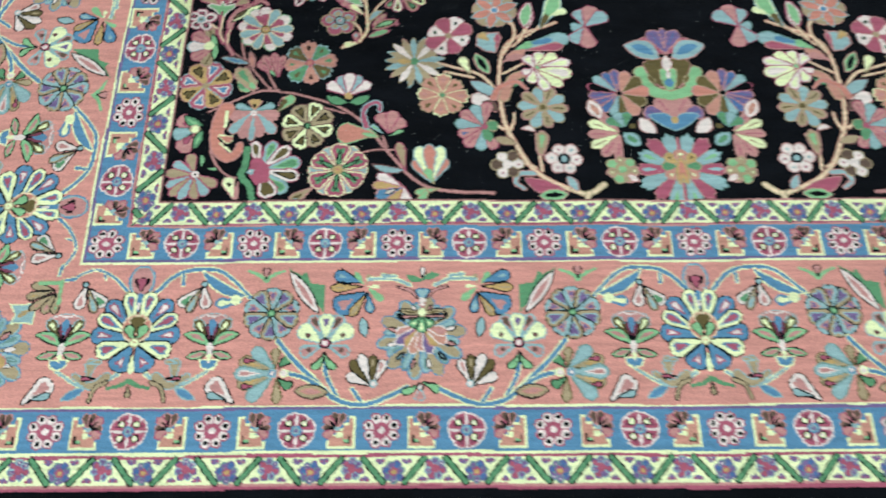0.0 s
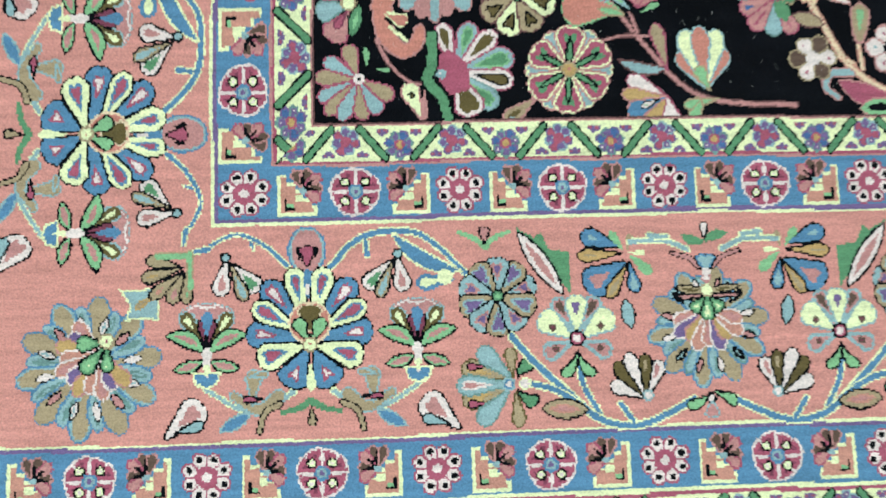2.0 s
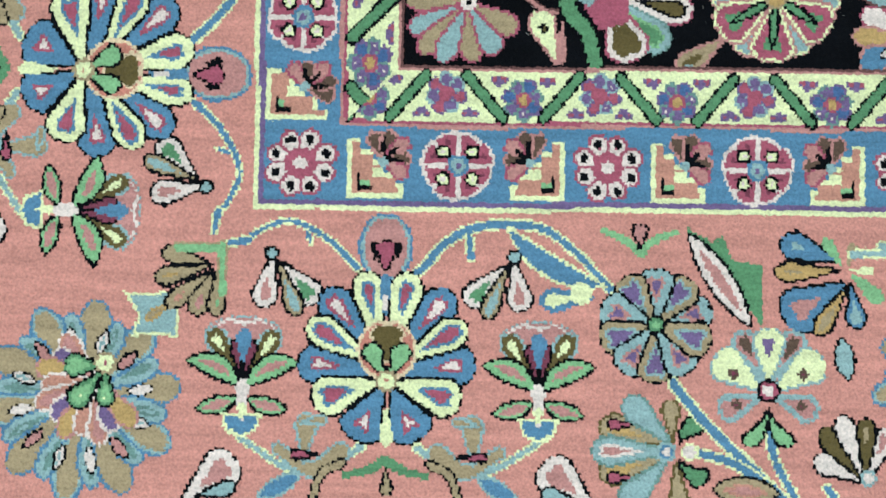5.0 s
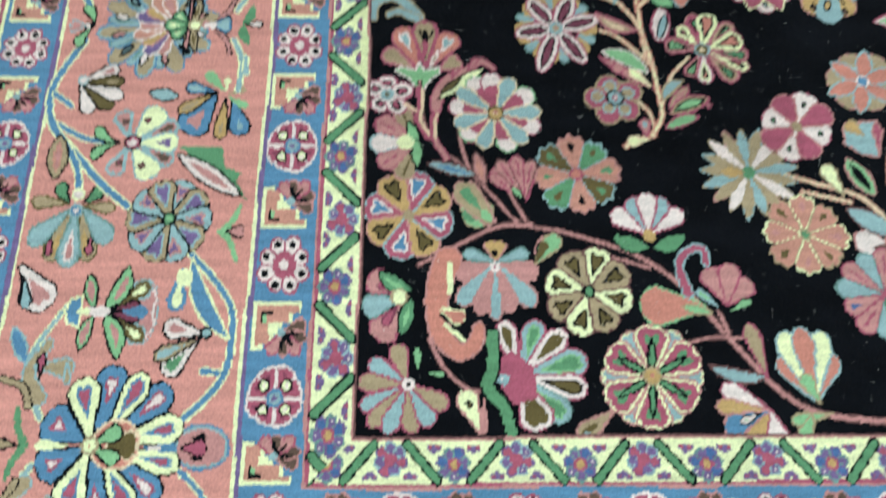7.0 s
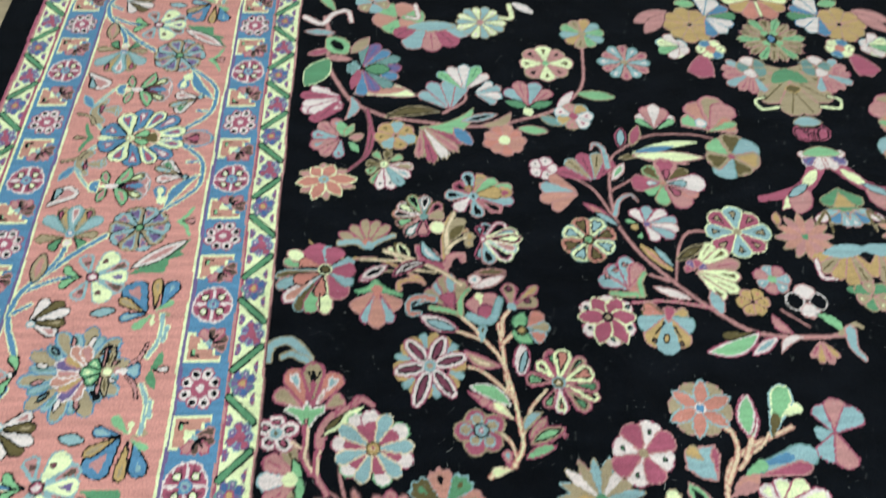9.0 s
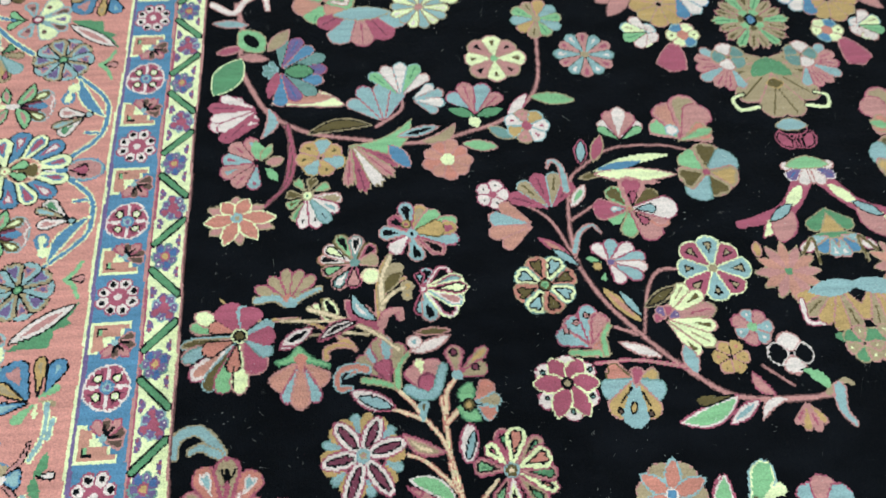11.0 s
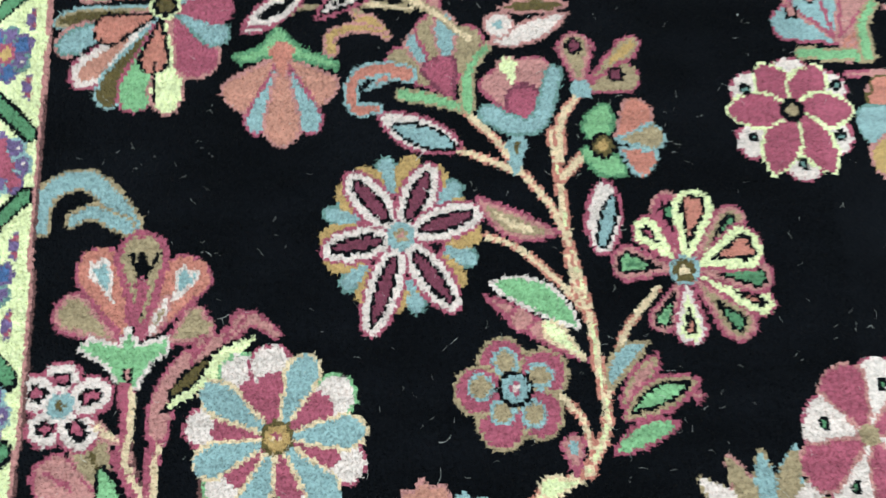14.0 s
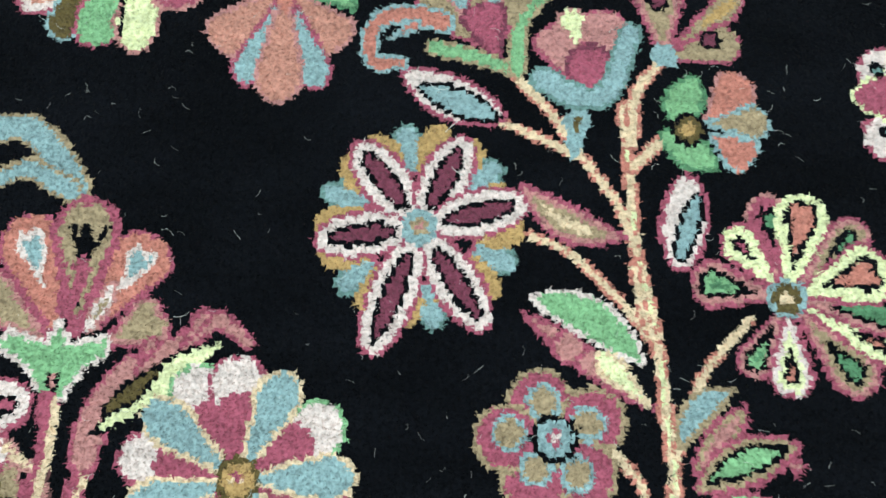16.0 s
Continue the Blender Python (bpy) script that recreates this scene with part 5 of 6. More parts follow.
    petal(.5404, .8173, .5327, .8635, .0115, "rpp")
    petal(.5404, .8173, .5643, .8584, .0115, "rpp")
    petal(.5404, .8173, .5494, .8697, .0115, "pPP")
    petal(.5411, .8126, .5155, .8366, .0082, "kG")
    petal(.5411, .8126, .5744, .8339, .0083, "kG")
    motif[0] = None
    motif[0] = begin("flower", motif[1])
    petal(.6429, .7565, .6179, .7887, .0201, "tGG")
    petal(.6429, .7565, .6541, .8025, .0202, "ptto")
    petal(.6429, .7565, .6846, .7813, .0201, "waa")
    petal(.6429, .7565, .6827, .7449, .0198, "ptty")
    petal(.6429, .7565, .6558, .7187, .0196, "ptto")
    petal(.6429, .7565, .6191, .7147, .0195, "waa")
    petal(.6429, .7565, .6057, .7455, .0197, "ptto")
    spot(.6429, .7565, .0070, "tr")
    motif[0] = None
    petal(.4915, .7620, .6073, .7864, .0090, "kcc", bend=0.05, shape="lens")
    petal(.4992, .7597, .5790, .7435, .0078, "ppp", shape="lens")
    petal(.4953, .7609, .6029, .7545, .0108, "pcc", shape="lens")
    petal(.5023, .7676, .5620, .7775, .0060, "bb", shape="lens")
    motif[0] = begin("flower", motif[1])
    petal(.1384, .7465, .1120, .7297, .0095, "ktGo")
    petal(.1384, .7465, .1110, .7497, .0095, "kto")
    petal(.1384, .7465, .1207, .7082, .0094, "ktGg")
    petal(.1384, .7465, .1315, .6987, .0094, "rPPPk")
    petal(.1384, .7465, .1807, .7396, .0095, "pPtt")
    petal(.1384, .7465, .1762, .7219, .0095, "rPPa")
    petal(.1384, .7465, .1501, .6983, .0094, "rPPPk")
    petal(.1384, .7465, .1640, .7057, .0094, "waaak")
    petal(.1384, .7493, .1236, .7721, .0096, "ktG")
    petal(.1384, .7493, .1462, .7746, .0096, "kto")
    petal(.1384, .7493, .1662, .7629, .0096, "ktG")
    spot(.1384, .7465, .0074, "tccg")
    motif[0] = None


def field_sprays():
    stem([(.492, .0106), (.4141, .0156), (.3727, .0344), (.3342, .0802), (.2945, .1335), (.2507, .1669), (.1887, .1884), (.1466, .1982), (.1207, .2276), (.0914, .2608), (.0695, .2781), (.0544, .3142), (.0554, .3503)], .0035, "dp", taper=0.5)
    stem([(.3451, .0854), (.3147, .0864), (.2912, .0812)], .0023, "dp")
    stem([(.1572, .1965), (.1251, .1941), (.0824, .1723), (.051, .1554)], .003, "dp")
    stem([(.0615, .0854), (.074, .0598), (.0961, .0397), (.1158, .0397)], .0025, "dp")
    stem([(.0995, .2547), (.0917, .2857), (.092, .308)], .0027, "dp")
    stem([(.0777, .2669), (.0656, .2919), (.0696, .324)], .0036, "rp")
    stem([(.152, .2011), (.137, .2306)], .0026, "dp")
    stem([(.3305, .0906), (.3223, .1145)], .0024, "dp")
    stem([(.2652, .1528), (.2294, .164)], .0022, "dp")
    leaf(.1585, .1667, .1843, .185, .0082, "pkg")
    corner_spray()
    leaf(.1209, .1964, .0873, .2413, .0124, "ptg", shape='drop')
    leaf(.12, .1999, .1095, .2115, .0039, "G")
    flower(.2033, .2501, .0424, 7, 8, "psg ago psk aog", hub='r', hr=0.14, lobes=1)
    disc(.2033, .2501, .0046, "S")
    flower(.049, .2843, .0475, -178, 5, "pt rp aP rp", span=170)
    leaf(.0502, .278, .0399, .3097, .0059, "kG")
    leaf(.049, .2887, .0492, .2558, .0059, "kG")
    disc(.038, .2842, .0083, "c")
    leaf(.1103, .2474, .0569, .2619, .0058, "dab")
    leaf(.1144, .2365, .1053, .2745, .0064, "dps")
    flower(.1529, .2217, .0498, 110, 4, "dp rp", span=80)
    leaf(.1503, .2235, .1399, .2366, .0034, "kG")
    stem([(.1894, .5386), (.1657, .5591), (.1345, .5764), (.0993, .5812)], .0026, "py", taper=0.8)
    stem([(.1829, .5485), (.1656, .558), (.1392, .5588), (.1355, .5551)], .0022, "pt")
    stem([(.2186, .5522), (.2186, .5775), (.2241, .6051)], .003, "py")
    leaf(.1648, .5401, .1912, .5404, .0055, "py", bend=0.3)
    stem([(.1574, .5311), (.1578, .5405), (.1721, .5453), (.186, .5415)], .0044, "py", taper=0.6)
    leaf(.1341, .5637, .1062, .5436, .0073, "rPkp")
    leaf(.1423, .5976, .1714, .5665, .0079, "pco", bend=0.1)
    stem([(.2171, .5532), (.2165, .6116), (.2271, .6486), (.2616, .6824)], .0033, "py")
    stem([(.2183, .6115), (.2491, .625)], .0029, "py")
    stem([(.2136, .6457), (.1957, .6604)], .0023, "py")
    stem([(.1262, .5798), (.071, .5824), (.0409, .6097)], .0021, "py")
    leaf(.218, .6049, .2467, .6374, .0077, "to")
    stem([(.2173, .5582), (.2217, .5785), (.2338, .5844), (.2391, .5732)], .004, "rp")
    leaf(.171, .5732, .1514, .6066, .008, "koc")
    leaf(.1436, .5681, .1075, .5473, .0078, "rPk")
    flower(.0767, .8002, .0473, -175, 6, "rpa kp rar", span=190)
    leaf(.0831, .8023, .0725, .8348, .0073, "G")
    leaf(.0864, .7983, .1101, .8053, .0072, "tp")
    leaf(.0865, .7943, .1042, .7681, .0071, "kG")
    leaf(.0798, .8025, .0954, .8299, .0058, "tG")
    stem([(.0945, .8797), (.1149, .8456), (.1154, .7894), (.1063, .755), (.0848, .7311)], .0036, "dr")
    flower(.0815, .865, .0673, 171, 4, "rP rr rP rr", span=95)
    stem([(.0401, 1.0828), (.0518, 1.0242), (.0496, .9685), (.0691, .9154), (.0916, .8771), (.1385, .846), (.2054, .8309), (.2804, .8218), (.3494, .838), (.4037, .8621), (.4457, .9129), (.4585, 1.0015)], .0046, "dp", taper=0.7)
    stem([(.2272, .8513), (.2602, .8783), (.2619, .9076)], .0032, "dp")
    stem([(.1131, .8584), (.1221, .8046), (.1144, .7648), (.0909, .7398)], .0034, "dr")
    leaf(.0912, .896, .1883, .889, .0138, "pc", bend=0.12)
    leaf(.0996, .9023, .173, .9044, .0086, "ps")
    leaf(.087, .8897, .08, .8381, .0073, "pa", bend=0.2)
    leaf(.1385, .8424, .2214, .8538, .0093, "tko", bend=0.1)
    leaf(.1884, .8216, .273, .8632, .0123, "tG", bend=-0.25)
    leaf(.2517, .8329, .3095, .8481, .0072, "pak")
    leaf(.2806, .8242, .3296, .8529, .0083, "pt", bend=-0.2)
    leaf(.3347, .8177, .3819, .8101, .0081, "pG")
    leaf(.3714, .8439, .4029, .823, .0083, "tw")
    leaf(.3986, .856, .4306, .9, .0075, "rP")
    leaf(.4341, .8935, .4942, .8841, .0098, "tG")
    flower(.155, .8043, .0314, -174, 7, "py ya", tip=0.15)
    flower(.1927, .8251, .0783, -62, 5, "tp tr tP", span=80, lobes=1)
    leaf(.241, .821, .2662, .7823, .01, "pb")
    flower(.3141, .7933, .0323, -5, 9, "ps pS", hub='c', hr=0.25)
    flower(.2377, .8574, .0694, 103, 4, "ra pa", span=95)
    flower(.2615, .9012, .0622, 88, 5, "pP aG aP", span=110)
    flower(.275, .8947, .0455, 3, 4, "pa aP", span=100)
    flower(.3571, .8625, .0602, 87, 4, "rp ra", span=110)
    leaf(.3571, .8625, .3206, .8778, .0085, "kg")
    leaf(.3571, .8625, .3966, .8747, .0085, "kg")
    leaf(.352, .8626, .3586, .844, .0073, "c")
    flower(.4227, .8434, .03, -1, 7, "aP ay tp", hub='r', hr=0.2)
    flower(.3941, .9641, .0435, -0, 8, "pco tpk", hub='G', hr=0.1)
    flower(.5219, .9663, .0426, -4, 12, "waP kpr", hub='t', hr=0.12)
    flower(.4638, 1.0377, .0383, 4, 10, "tG wa py pt", hub='t')
    stem([(.0076, 1.0828), (.0363, 1.0649), (.0538, 1.0904), (.077, 1.098), (.0842, 1.0708)], .0061, "pP")
    leaf(.0602, 1.0414, .0079, 1.0459, .0071, "pa")
    leaf(.0528, .9987, .0158, .9878, .0069, "pr")
    leaf(.0469, 1.0313, .08, .9889, .0174, "tGk")
    leaf(.0446, .9821, .0893, .9751, .0079, "dp")
    flower(.103, .9547, .0637, -0, 9, "pb rv kw", span=200)
    flower(.103, .9547, .0247, 180, 4, "aw", span=120)
    leaf(.1075, .952, .149, .9518, .0122, "kg")
    leaf(.0175, .9131, .051, .978, .0176, "cgg")
    flower(.0769, .8873, .0648, -166, 5, "rP rr rP", span=95)
    leaf(.0884, .905, .0995, .952, .0065, "r")
    leaf(.1154, 1.0312, .0845, .9889, .0093, "pt")
    flower(.1616, 1.0797, .0438, -51, 6, "ps tG")
    flower(.213, 1.0707, .0782, -88, 5, "rr pa rp", span=150)
    leaf(.1735, 1.0559, .2576, 1.0602, .0121, "ta")
    flower(.2975, 1.0676, .0423, -4, 14, "tcP ta", hub='p', hr=0.12)
    stem([(.1905, 1.1134), (.1945, 1.0797), (.1758, 1.0827)], .0049, "pP")
    stem([(.3488, 1.1135), (.3505, 1.0796), (.3315, 1.0796)], .0056, "tc")
    leaf(.3543, 1.1213, .3897, 1.0903, .0076, "P")
    leaf(.0582, 1.098, .0222, 1.1606, .0076, "tG")
    flower(.1191, 1.1211, .0296, -15, 6, "pt a")
    flower(.706, 1.1787, .0509, 0, 8, "pt pa")
    flower(.4664, 1.1947, .0403, 0, 8, "pa ps")
    flower(.5941, 1.2294, .0464, 0, 8, "tc pr")
    stem([(.717, .4513), (.6568, .4485), (.5943, .4577), (.5494, .4932), (.5149, .5292), (.4805, .5729), (.4609, .6107), (.4521, .6458), (.4539, .7001), (.4652, .7529), (.4828, .772), (.5267, .8002), (.5889, .803), (.6248, .7935)], .004, "dp", taper=0.6)
    stem([(.4551, .6247), (.4304, .6936), (.3895, .7266)], .0028, "dp")
    stem([(.5731, .6174), (.5475, .6158), (.5288, .5907), (.5131, .5357)], .0029, "dp")
    stem([(.456, .6926), (.4885, .7137)], .0025, "dp")
    stem([(.5552, .4929), (.4983, .505), (.4509, .5043)], .0027, "rp")
    stem([(.5042, .5361), (.482, .5468)], .0031, "dp")
    flower(.6139, .6156, .0455, -3, 8, "cakt crkt", hub='t', hr=0.1)
    flower(.5398, .5537, .0641, -2, 6, "pco tc pco tp", span=130)
    flower(.5441, .5535, .018, 98, 4, "pv pr", span=200)
    flower(.6051, .5016, .0226, -3, 6, "py kyS", tip=0.2)
    flower(.6395, .5366, .0244, -3, 7, "pa rp", hub='G', hr=0.2)
    flower(.6745, .5012, .027, -3, 4, "Pk pPa", tip=0.25)
    stem([(.6379, .4888), (.6668, .4629)], .0021, "dp")
    leaf(.4753, .7541, .5172, .7652, .0051, "to")
    flower(.434, .7098, .0581, 103, 5, "rr at rr at", span=130)
    flower(.3646, .736, .0227, -2, 5, "rPk", hub='r', hr=0.2, tip=0.2)
    flower(.4105, .6886, .0583, 178, 4, "ps pa ps", span=100)
    leaf(.4588, .7111, .4826, .746, .0071, "pPG")
    leaf(.4821, .776, .4901, .818, .0082, "rka")
    leaf(.4994, .7794, .5171, .8237, .0075, "tr")
    stem([(.4576, .7377), (.4562, .773), (.4446, .7853), (.4383, .7736)], .0052, "pa", taper=0.4)
    leaf(.451, .6388, .4085, .6727, .0074, "krs")
    leaf(.4556, .6282, .4249, .6541, .0053, "ka")
    stem([(.4524, .6479), (.4628, .674), (.4792, .6843), (.4889, .6729)], .0048, "pa", taper=0.4)
    leaf(.5156, .5484, .474, .5999, .0083, "kys")
    leaf(.5169, .5548, .4937, .5957, .0051, "ka")
    leaf(.5194, .5678, .5641, .5958, .0071, "tko")
    leaf(.5284, .5066, .4816, .5277, .0061, "pP")
    leaf(.562, .4834, .5554, .5209, .0085, "pa")
    leaf(.623, .4503, .5834, .425, .007, "rPa")
    leaf(.6579, .4485, .62, .4254, .0053, "pP", bend=-0.2)
    flower(.6737, .4459, .036, -92, 4, "pp py", span=85)
    leaf(.6435, .454, .6233, .4834, .0066, "rp", bend=0.15)
    leaf(.7082, .4518, .6793, .4817, .0079, "kG", bend=-0.15)
    stem([(.7024, .4535), (.7238, .4654), (.7316, .4611)], .0036, "t")
    stem([(.7159, .4573), (.7124, .4331), (.7205, .4163)], .0077, "pa", taper=0.5)
    stem([(.7665, .7401), (.7336, .6966), (.6963, .6812), (.6644, .6743)], .0124, "rr", taper=0.4)
    leaf(.7604, .729, .7305, .6945, .0069, "c")
    leaf(.7393, .7019, .688, .6533, .0095, "rc")
    leaf(.7336, .6966, .707, .6449, .0142, "rp")
    leaf(.7393, .7019, .7028, .6759, .0067, "ka")
    flower(.7803, 1.0193, .0581, -4, 18, "tG pt rto", lobes=1, tip=0.2)
    flower(.7811, 1.0222, .0251, -7, 8, "to tG", hub='kbB', hr=0.5)
    flower(.7915, .9402, .1013, -108, 7, "pt pto pt", span=190)
    leaf(.747, .9136, .7913, .9484, .0128, "tg")
    leaf(.764, .9003, .7974, .9001, .0091, "yo")
    stem([(.7429, .8593), (.7171, .8557), (.7108, .8748), (.7272, .8824)], .005, "kc")
    flower(.7727, .8074, .0237, -31, 3, "rkr rk", tip=0.2)
    leaf(.7545, .8245, .7978, .8314, .0097, "ta")
    flower(.7763, .765, .0402, -108, 5, "pP Pv pP", span=150)
    leaf(.7474, .7596, .7986, .7682, .0092, "tG")
    flower(.785, .698, .0544, -106, 3, "tg ty tg", span=85)
    leaf(.7371, .6444, .7997, .6516, .0094, "tg")
    leaf(.7275, .6344, .7523, .6421, .0074, "rP")
    flower(.7717, .652, .0318, -109, 4, "pa tb", span=150)
    stem([(.7307, .6294), (.7483, .6493), (.747, .6142)], .0028, "to")
    flower(.7049, .6052, .0412, -1, 12, "tp ts", shape='leaf', w=0.8, hub='g', hr=0.1)
    leaf(.6742, .6253, .6752, .6504, .0055, "py")
    flower(.7565, .585, .0643, -112, 6, "py pt py", span=120)
    leaf(.7188, .5762, .7835, .5845, .0097, "a")
    stem([(.7076, .5652), (.7068, .5395), (.724, .5346)], .0042, "rP")
    leaf(.7306, .5211, .7535, .5118, .0075, "kg")
    flower(.763, .5072, .0247, -11, 7, "pt tg")
    flower(.6121, 1.001, .0246, -170, 5, "aP cP pP")
    flower(.6487, 1.0597, .0461, 180, 9, "py ty")
    flower(.6782, 1.0825, .0537, -0, 7, "pb aP bP kg", span=200)
    flower(.6701, .9965, .0253, -0, 6, "tc pc ab", hub='S', hr=0.3)
    flower(.6224, 1.0053, .0421, 180, 4, "pP ac kG", span=140)
    leaf(.6539, .9796, .6371, .9276, .0198, "pr", shape='drop')
    flower(.7218, .9379, .0509, -149, 7, "pa pp rp", span=170)
    flower(.7255, .9515, .0262, 32, 5, "tw pP")
    leaf(.6182, 1.098, .5541, 1.0673, .0152, "dp")
    leaf(.6117, 1.0902, .5676, 1.0374, .0125, "dp")
    leaf(.6708, 1.1137, .633, 1.1216, .0104, "tG")
    flower(.7741, 1.1297, .0551, 0, 10, "py pS tc")
    flower(.896, 1.2308, .0633, 0, 9, "tG pa")
    stem([(.6568, .0233), (.6333, .0076), (.6129, .0143), (.5789, .0297), (.5494, .0558), (.5282, .096), (.5122, .1372), (.5061, .2036), (.5142, .2728), (.5415, .3035), (.6034, .3308)], .0051, "se", taper=0.6)
    stem([(.6568, .0233), (.6333, .0076), (.6091, .016)], .0053, "te")
    stem([(.6335, .0093), (.629, -.0044)], .0053, "te")
    stem([(.5053, .1891), (.4781, .2248), (.437, .2403), (.3996, .252)], .0032, "se")
    stem([(.5133, .228), (.5508, .251)], .0028, "se")
    stem([(.5097, .1233), (.4981, .1325)], .003, "se")
    stem([(.5572, .0541), (.538, .0628)], .0025, "se")
    stem([(.5663, .0489), (.5631, .0809)], .003, "se")
    stem([(.4655, .2208), (.42, .2323)], .0027, "se")
    stem([(.5173, .1142), (.5268, .1373), (.5277, .1513)], .0031, "se")
    leaf(.5974, .0168, .5386, .0364, .0108, "pr", bend=0.1)
    stem([(.5524, .0435), (.5327, .0434), (.5247, .0293), (.5373, .0181)], .0054, "pa")
    leaf(.5582, .0054, .6037, .0082, .0099, "pGk")
    leaf(.6182, .0126, .6034, .0403, .0066, "pa")
    flower(.6005, .0695, .0293, -5, 6, "pP pPa", hub='ka', hr=0.3, tip=0.25)
    flower(.514, .06, .0263, 2, 6, "tP tn", hub='P', hr=0.25, tip=0.25)
    leaf(.5651, .0755, .5702, .121, .0103, "ptG", shape='drop')
    leaf(.5364, .1235, .5602, .1172, .0048, "pP", bend=0.2)
    leaf(.5298, .096, .4952, .1076, .0077, "dt")
    leaf(.5011, .1577, .4624, .1889, .0124, "pP", shape='drop')
    leaf(.5036, .1578, .4782, .1746, .0088, "dn")
    leaf(.5059, .1844, .4594, .2149, .0099, "da")
    stem([(.5132, .1825), (.5277, .2183), (.5491, .2273), (.5574, .2137)], .0091, "ts", taper=0.6)
    leaf(.5267, .2018, .5485, .2185, .0045, "kg")
    leaf(.5174, .2548, .5515, .2751, .0083, "ps")
    flower(.5735, .1639, .0408, -5, 10, "pt ta", hub='to', hr=0.2, tip=0.22)
    flower(.4801, .1277, .045, -174, 8, "rp wa rp wa rpB", span=240)
    leaf(.4832, .1259, .503, .1334, .0096, "tg")
    leaf(.48, .1259, .4899, .1003, .0069, "g")
    disc(.4817, .1277, .0052, "r")
    stem([(.5303, .2825), (.5483, .3018), (.5525, .329)], .0023, "se")
    stem([(.5515, .3017), (.5681, .3148), (.5999, .3561)], .0024, "se")
    flower(.3713, .2525, .0494, 177, 17, "at ta pt tP", shape='leaf', w=0.95, hub='g', hr=0.12)
    leaf(.3674, .2525, .3422, .2537, .0059, "ty")
    flower(.4156, .1871, .0409, -4, 8, "csp tso", hub='tg', hr=0.12, lobes=1)
    flower(.775, .0503, .0664, 0, 14, "wa prr waG pra", lobes=1, tip=0.2)
    flower(.7758, .0556, .0301, 0, 8, "ty tg ps", tip=0.2)
    leaf(.7711, .0223, .7786, .0751, .0067, "tyS")
    flower(.7787, .139, .0495, 83, 5, "pp pv pp", span=190, side=1.0)
    leaf(.7783, .1187, .7368, .1481, .0105, "ab", bend=-0.15)
    disc(.7787, .139, .007, "y")
    stem([(.7338, .2305), (.7477, .1956), (.7776, .1843)], .0117, "tG", taper=0.8)
    leaf(.7682, .2006, .7546, .2624, .0183, "po", shape='drop')
    leaf(.7772, .1939, .7822, .2427, .0164, "tGP", shape='drop')
    flower(.7807, .2626, .0592, 86, 5, "pv pr pv", span=150)
    leaf(.7673, .2565, .7116, .2843, .0167, "pab", bend=-0.1)
    leaf(.7771, .2298, .7812, .2666, .0092, "pP")
    disc(.7785, .2093, .0081, "b")
    leaf(.755, .2072, .7448, .2247, .0045, "to")
    flower(.6975, .1895, .0459, -10, 6, "to ps to pS", span=200)
    flower(.695, .1895, .0509, 174, 8, "pv pB wa rk pv", span=180)
    flower(.6923, .1153, .0548, -165, 6, "pp tc pp tc pp", span=150, tip=0.2)
    flower(.6982, .1246, .0324, 113, 3, "wg wa", span=110)
    leaf(.6948, .1154, .7202, .0928, .0103, "wag")
    leaf(.7039, .1246, .7168, .1312, .0061, "ko")
    flower(.6872, .0497, .0259, -7, 7, "pt tG", hub='tG', hr=0.4, tip=0.2)
    leaf(.6941, .0409, .7108, .0288, .0058, "pP")
    leaf(.6629, .142, .646, .1777, .0106, "pPs")
    leaf(.7471, .1148, .7233, .1442, .0105, "pP", bend=0.1)
    far_sprays()
    near_spray()


# ---- the field, a quarter and its mirror images ----
MIDDLE = 1.20
for v, low in ((2 * MIDDLE - Y, Y >= MIDDLE), (Y, Y < MIDDLE)):
    for u, half in ((X, X < AXIS), (2 * AXIS - X, X >= AXIS)):
        chart = Chart(u, v, keep=half[None, :] & low[:, None] & (depth <= 0))
        motif[1] = "field"
        field_sprays()

# ---- the borders: the lower one, then the side one turned about the corner's diagonal ----
lower = (Y[:, None] < X[None, :] / WIDE) & (depth > 0)
side = ~lower & (depth > 0)
V_LOW, V_SIDE = Y + 0.0, X / WIDE
U_MAIN = np.interp(Y, (-0.478, -0.005, 0.2033, 0.422, 0.635, 0.805, 1.45), (-0.481, -0.006, 0.177, 0.3855, 0.594, 0.7785, 1.425))
IN_LOW = np.interp(X, (-0.47, -0.0715, 0.038, 0.245, 0.4528, 0.6712, 0.888, 1.28), (-0.46, -0.0625, 0.0389, 0.2417, 0.4445, 0.6473, 0.8501, 1.217))
OUT_LOW = np.interp(X, (-0.47, -0.2154, 0.0013, 0.2209, 0.4444, 0.6728, 1.28), (-0.464, -0.2123, 0.0021, 0.2165, 0.4309, 0.6453, 1.215))
IN_ROSETTE = np.interp(Y, (-0.47, -0.0705, 0.032, 0.155, 0.279, 0.396, 0.512, 0.619, 0.718, 0.945, 1.50), (-0.46, -0.0625, 0.039, 0.140, 0.241, 0.342, 0.443, 0.544, 0.645, 0.848, 1.345))
OUT_ROSETTE = np.interp(Y, (-0.341, 0.060, 0.281, 0.7222, 0.9504, 1.50), (-0.3195, 0.002, 0.2165, 0.6453, 0.8597, 1.376))
ZIG = np.interp(Y, (-0.47, 0.034, 1.50), (-0.40, 0.002, 1.173))
BEND = 0.3855
REPEAT = 0.7845
FLIP = -0.012
